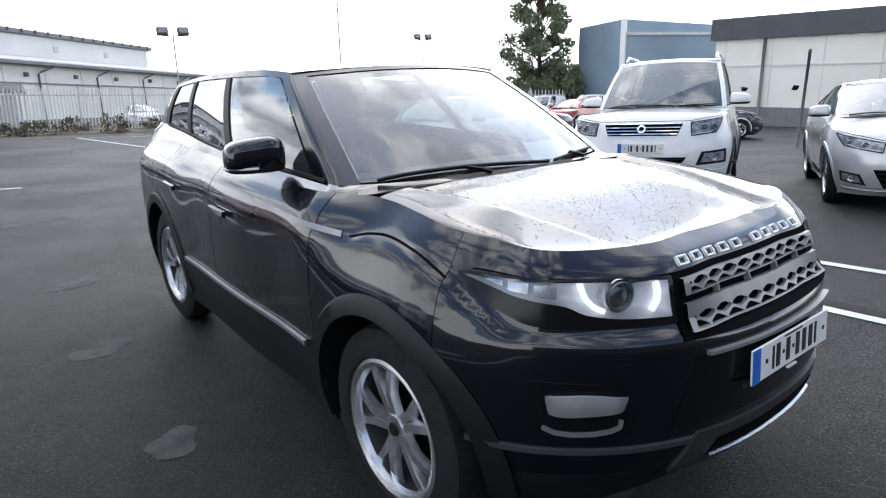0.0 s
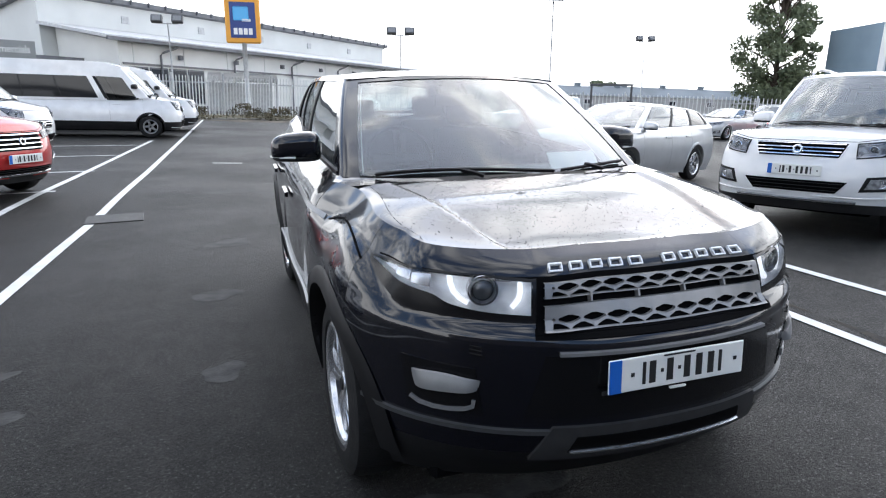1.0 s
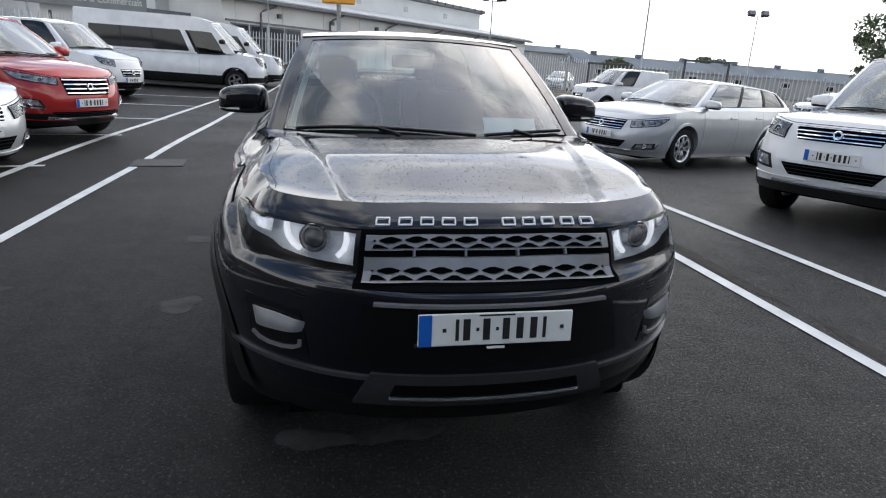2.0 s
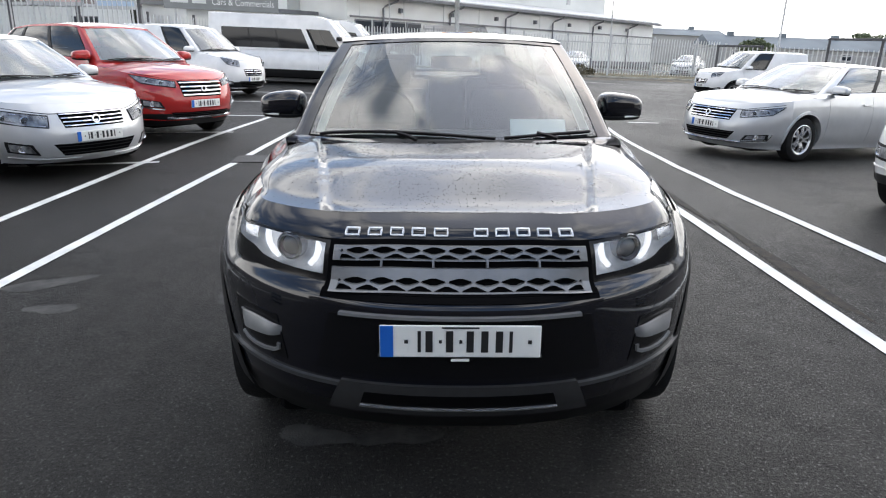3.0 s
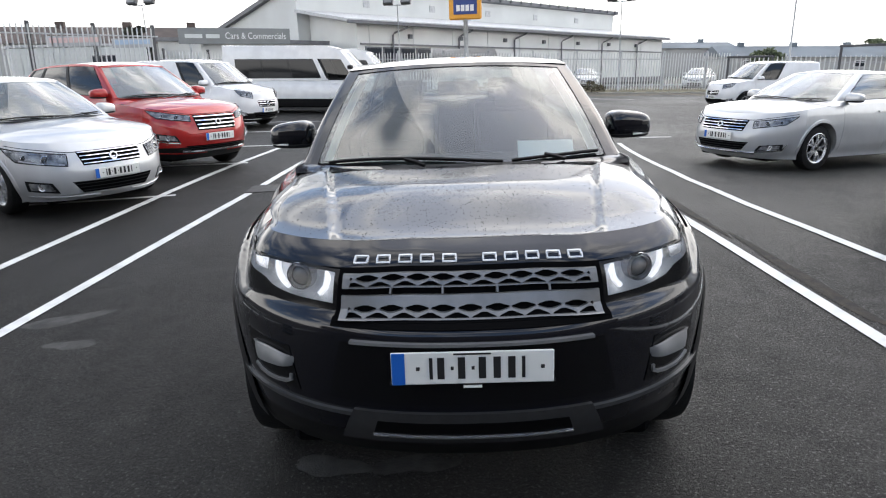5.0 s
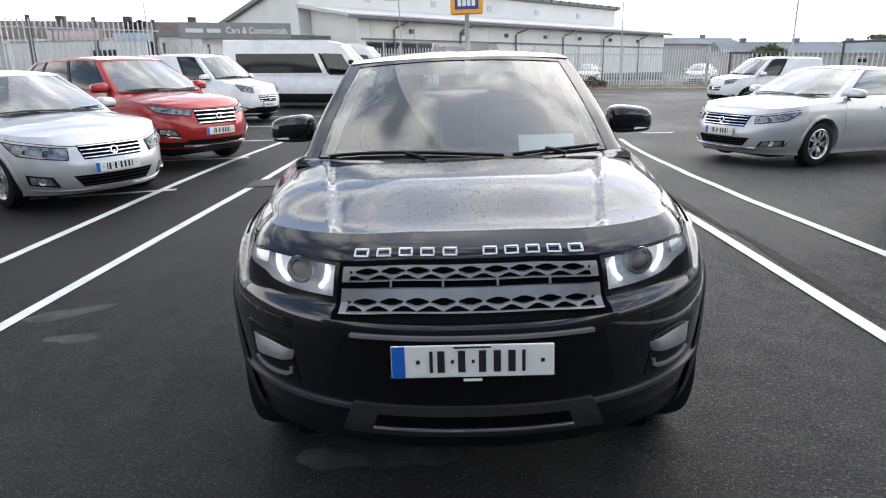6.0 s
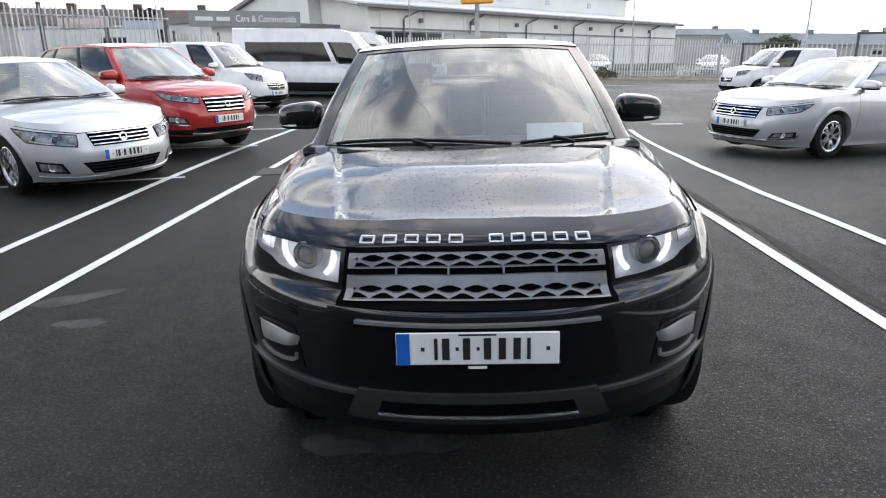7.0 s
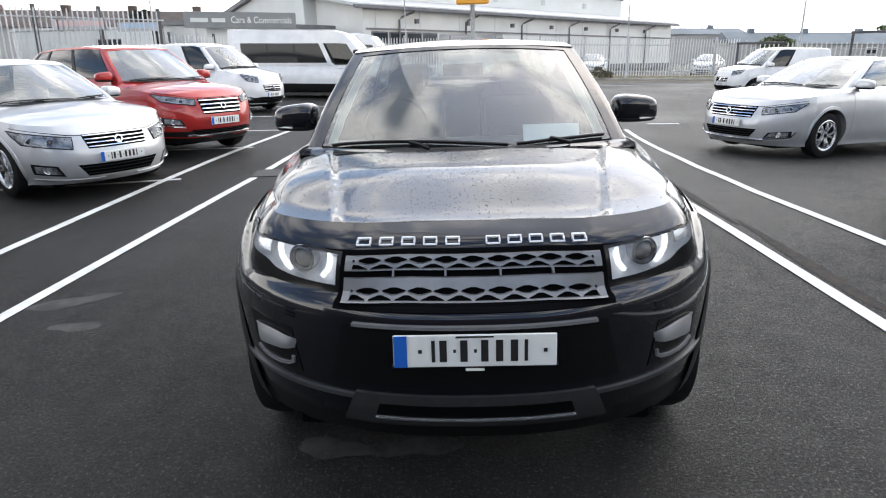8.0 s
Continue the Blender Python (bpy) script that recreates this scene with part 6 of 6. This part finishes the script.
def house_row(x, y, w, d, h, roof_h, rz, n, label, roof_mat=M_FAR):
    b = thing("house_terrace", pose(x, y, ground_z(x, y), 0, 1.8, rz), label, "building", "far houses")
    part("wall", box_bm(0, w, 0, d, -1, h), M_FARWALL, b)
    bm = bmesh.new()
    v = [bm.verts.new(p) for p in ((-0.3, -0.4, h), (w + 0.3, -0.4, h), (w + 0.3, d + 0.4, h), (-0.3, d + 0.4, h), (-0.3, d / 2, h + roof_h), (w + 0.3, d / 2, h + roof_h))]
    for q in ((0, 1, 5, 4), (2, 3, 4, 5), (0, 4, 3), (1, 2, 5), (3, 2, 1, 0)):
        bm.faces.new([v[i] for i in q])
    rf = part("roof", bm, roof_mat, b)
    for k in range(n):
        cx = w * (k + 0.5) / n
        part("chimney", box_bm(cx - 0.35, cx + 0.35, d / 2 - 0.4, d / 2 + 0.4, h + roof_h - 0.4, h + roof_h + 0.45), roof_mat, rf)
        wd = part("window", box_bm(cx - 0.7, cx + 0.7, -0.05, 0.02, h * 0.55, h * 0.85), M_WHITE, b)
        part("pane", box_bm(cx - 0.58, cx + 0.58, -0.07, -0.04, h * 0.58, h * 0.82), M_WINDOW, wd)


house_row(34, 82, 26, 8, 2.7, 1.3, -6, 4, "far terrace of rendered houses with slate roofs")
house_row(58, 86, 26, 8, 2.9, 1.4, -14, 4, "far terrace of rendered houses with slate roofs")
house_row(-48, 52, 28, 8, 3.4, 1.5, 14, 5, "far terrace of houses with brown roofs behind the fence", M_BROWNROOF)
house_row(27, 100, 16, 10, 4.2, 0.9, -4, 2, "far flat commercial building")
house_row(84, 78, 40, 10, 4.2, 1.4, -38, 5, "far grey sheds on the skyline")


def gate_frame(x, y, w, h, rz):
    b = thing("steel_gate_frame", pose(x, y, ground_z(x, y), 0, 0, rz), "dark steel height barrier frame", "barrier")
    for s in (0, w):
        part("upright", box_bm(s - 0.05, s + 0.05, -0.05, 0.05, -0.2, h, 0.01), M_POST, b)
    part("crossbeam", box_bm(-0.08, w + 0.08, -0.07, 0.07, h, h + 0.10, 0.01), M_POST, b)
    for k in range(int(w / 0.35)):
        part("infill_bar", box_bm(0.3 + 0.35 * k, 0.33 + 0.35 * k, -0.02, 0.02, 0.1, h * 0.55), M_STEEL, b)


gate_frame(16.4, 26.4, 1.9, 2.35, -28)
gate_frame(13.4, 30.4, 1.9, 1.95, -24)
palisade((17.5, 40.0), (34.0, 30.0), 2.2, "grey palisade fence at the far edge of the car park", gap=0.25)


def marker_post():
    x, y = 17.0, 7.0
    b = thing("marker_post", pose(x, y, ground_z(x, y), 0, 2, 0), "slim black steel post on the tarmac", "post")
    part("post", tube([(0, 0, -0.2), (0, 0, 2.55)], 0.04, 10), M_POST, b)
    part("cap", lathe([(2.55, 0.0), (2.55, 0.05), (2.62, 0.035), (2.64, 0.0)], 12, "z"), M_POST, b)


marker_post()


def trolley_shelter():
    x, y = -1.2, 44.5
    b = thing("trolley_shelter", pose(x, y, ground_z(x, y), 0, 1.9, 6), "white curved-roof shelter behind the fence", "shelter")
    bm = bmesh.new()
    rows = []
    for k in range(9):
        a = math.pi * k / 8
        rows.append([bm.verts.new((xx, -1.3 * math.cos(a), 2.2 + 0.55 * math.sin(a))) for xx in (0, 4.2)])
    for p, q in zip(rows, rows[1:]):
        bm.faces.new((p[0], p[1], q[1], q[0])).smooth = True
    bmesh.ops.solidify(bm, geom=list(bm.faces), thickness=0.05)
    part("roof", bm, M_WHITE, b)
    for xx in (0.1, 2.1, 4.1):
        for yy in (-1.25, 1.25):
            part("post", tube([(xx, yy, -0.2), (xx, yy, 2.25)], 0.05), M_STEEL, b)
    part("back_panel", box_bm(0, 4.2, 1.2, 1.24, 0.3, 2.1), M_STEEL, b)


trolley_shelter()


def manhole():
    b = part("manhole_cover", box_bm(-0.3, 0.3, -0.22, 0.22, 0.0, 0.012, 0.004), M_IRON)
    b.matrix_world = pose(-2.45, 6.48, ground_z(-2.45, 6.48), 0, 0, 4)
    tagged(b, "dark rectangular iron cover in the tarmac", "manhole", kind="structure")


manhole()


def tar_patch(x, y, rx, ry, rz, seed, mat=M_PATCH, label="dry pale patch worn into the dark tarmac"):
    rnd = random.Random(seed)
    bm = bmesh.new()
    n = 22
    ph = [rnd.uniform(0, 6.3) for _ in range(3)]
    rim = []
    for k in range(n):
        a = 2 * math.pi * k / n
        f = 1 + 0.18 * math.sin(2 * a + ph[0]) + 0.14 * math.sin(3 * a + ph[1]) + 0.10 * math.sin(5 * a + ph[2])
        px, py = rx * f * math.cos(a), ry * f * math.sin(a)
        c, s = math.cos(radians(rz)), math.sin(radians(rz))
        wx, wy = x + c * px - s * py, y + s * px + c * py
        rim.append(bm.verts.new((wx, wy, ground_z(wx, wy) + 0.002)))
    bm.faces.new(rim)
    bmesh.ops.triangulate(bm, faces=list(bm.faces))
    tagged(part("tarmac_patch", bm, mat), label, "ground patch", "tarmac patches", "structure")


for k, (x, y, rx, ry, rz) in enumerate(((-0.60, 0.47, 0.16, 0.07, 0), (-0.24, 0.47, 0.16, 0.07, 4), (-2.72, 2.15, 0.28, 0.09, 20), (-2.45, 1.75, 0.18, 0.06, 10), (-1.38, 1.95, 0.14, 0.10, 30), (-1.4, 3.3, 0.16, 0.12, 0), (-1.25, 4.9, 0.2, 0.14, 0),
                                          (-1.1, 8.2, 0.35, 0.2, 0), (-3.3, 0.9, 0.4, 0.2, 60))):
    tar_patch(x, y, rx, ry, rz, 50 + k)
M_DUST = material("brown dust on tarmac", (0.034, 0.027, 0.019), 0.9, vary=0.6, scale=11, alt=(0.012, 0.0115, 0.011), bump=0.5, bscale=90)
tar_patch(2.50, 2.6, 1.0, 0.06, 93, 81, M_DUST, "brown dusty streak along a painted bay line")
tar_patch(2.62, 0.4, 0.9, 0.07, 93, 82, M_DUST, "brown dusty streak along a painted bay line")
tar_patch(2.38, 4.6, 0.8, 0.05, 93, 83, M_DUST, "brown dusty streak along a painted bay line")
road_line((-1.35, 12.9), (-0.75, 12.85), 0.10)
road_line((3.6, 33.0), (4.1, 22.0), 0.10)
road_line((3.6, 33.0), (9.0, 30.5), 0.10)

# far parked vehicles
FAR_HATCH = dict(HATCH, res=0.14, paint=WHITE_PAINT, low=WHITE_PAINT, arch_mat=WHITE_PAINT)
park("hatchback_car", FAR_HATCH, 16.4, 43.0, -30, "small white car behind the fence", "car")
park("hatchback_car", FAR_HATCH, 8.9, 41.6, -8, "white hatchback facing the fence by the shop wall", "car")
park("hatchback_car", dict(FAR_HATCH, paint=SILVER_PAINT, low=SILVER_PAINT), 20.6, 23.4, -75, "silver hatchback across the car park", "car")
park("hatchback_car", dict(FAR_HATCH, paint=RED_PAINT, low=RED_PAINT), 22.9, 21.2, -75, "red hatchback in the far row", "car")
park("small_van", dict(SMALL_VAN, res=0.14), 28.6, 28.3, -75, "white van in the far row", "van")
park("small_van", dict(SMALL_VAN, res=0.14), 29.8, 25.4, -75, "white van in the far row", "van")
park("hatchback_car", dict(FAR_HATCH, paint=DARK_PAINT, low=DARK_PAINT), 21.6, 10.2, 40, "black car by the warehouse", "car")


def unseen_dark_wall():
    """An added plain building, unseen behind the camera, darkens the car's reflections."""
    b = thing("unseen_dark_wall", pose(0, -17, 0), "added plain dark grey wall, unseen behind the camera", "building")
    part("wall", box_bm(-26, 26, -6, 0, -1, 6.9), material("dark unseen wall", (0.05, 0.05, 0.055), 0.6, vary=0.2, scale=0.4), b)
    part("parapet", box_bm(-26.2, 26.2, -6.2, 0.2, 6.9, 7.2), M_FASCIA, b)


unseen_dark_wall()


def rain_drops(parent, hood):
    """Small beads of rain on the bonnet, thicker to one side."""
    rnd = random.Random(77)
    verts, faces = [], []
    for _ in range(2000):
        u = rnd.uniform(0.05, 0.98)
        t = max(-0.93, min(0.93, rnd.gauss(-0.18, 0.48)))
        p = hood(t, u)
        nrm = (hood(t, u + 0.01) - hood(t, u - 0.01)).cross(hood(t + 0.01, u) - hood(t - 0.01, u)).normalized()
        if nrm.z < 0:
            nrm = -nrm
        a = nrm.orthogonal().normalized()
        c = nrm.cross(a)
        r = rnd.uniform(0.0009, 0.0026)
        n = len(verts)
        for ring, hh in ((1.0, 0.0), (0.72, 0.45)):
            verts += [tuple(p + (a * math.cos(k * 1.0472) + c * math.sin(k * 1.0472)) * r * ring + nrm * r * hh) for k in range(6)]
        verts.append(tuple(p + nrm * r * 0.62))
        for k in range(6):
            k2 = (k + 1) % 6
            faces.append((n + k, n + k2, n + 6 + k2, n + 6 + k))
            faces.append((n + 6 + k, n + 6 + k2, n + 12))
    me = bpy.data.meshes.new("rain_beads")
    me.from_pydata(verts, [], faces)
    me.materials.append(material("rain bead", (0.01, 0.01, 0.012), 0.08))
    for f in me.polygons:
        f.use_smooth = True
    ob = new("rain_bead", me)
    ob.parent = parent
    ob["kind"] = "stuff"
    ob["label"] = "small beads of rain"


rain_drops(HERO_PARTS[0], HERO_PARTS[1])


def cabin(x, y, w, h, rz, label, mat):
    b = thing("site_cabin", pose(x, y, ground_z(x, y), 0, 0, rz), label, "cabin", "site cabins")
    part("body", box_bm(0, w, 0, 2.4, 0.1, h, 0.04), mat, b)
    part("roof_edge", box_bm(-0.06, w + 0.06, -0.06, 2.46, h, h + 0.12, 0.02), M_STEEL, b)
    for k in range(int(w / 0.5)):
        part("rib", box_bm(0.2 + 0.5 * k, 0.26 + 0.5 * k, -0.03, 0.0, 0.2, h - 0.1), mat, b)
    wd = part("window", box_bm(w * 0.55, w * 0.75, -0.05, 0.0, h * 0.5, h * 0.82), M_PIPE, b)
    part("pane", box_bm(w * 0.56, w * 0.74, -0.06, -0.04, h * 0.52, h * 0.80), M_WINDOW, wd)


cabin(-27.5, 23.5, 7.0, 2.5, 38, "white site cabin behind the tall fence", M_WHITE)
cabin(-20.5, 29.2, 6.0, 2.4, 38, "pale site cabin behind the tall fence", M_CLAD)
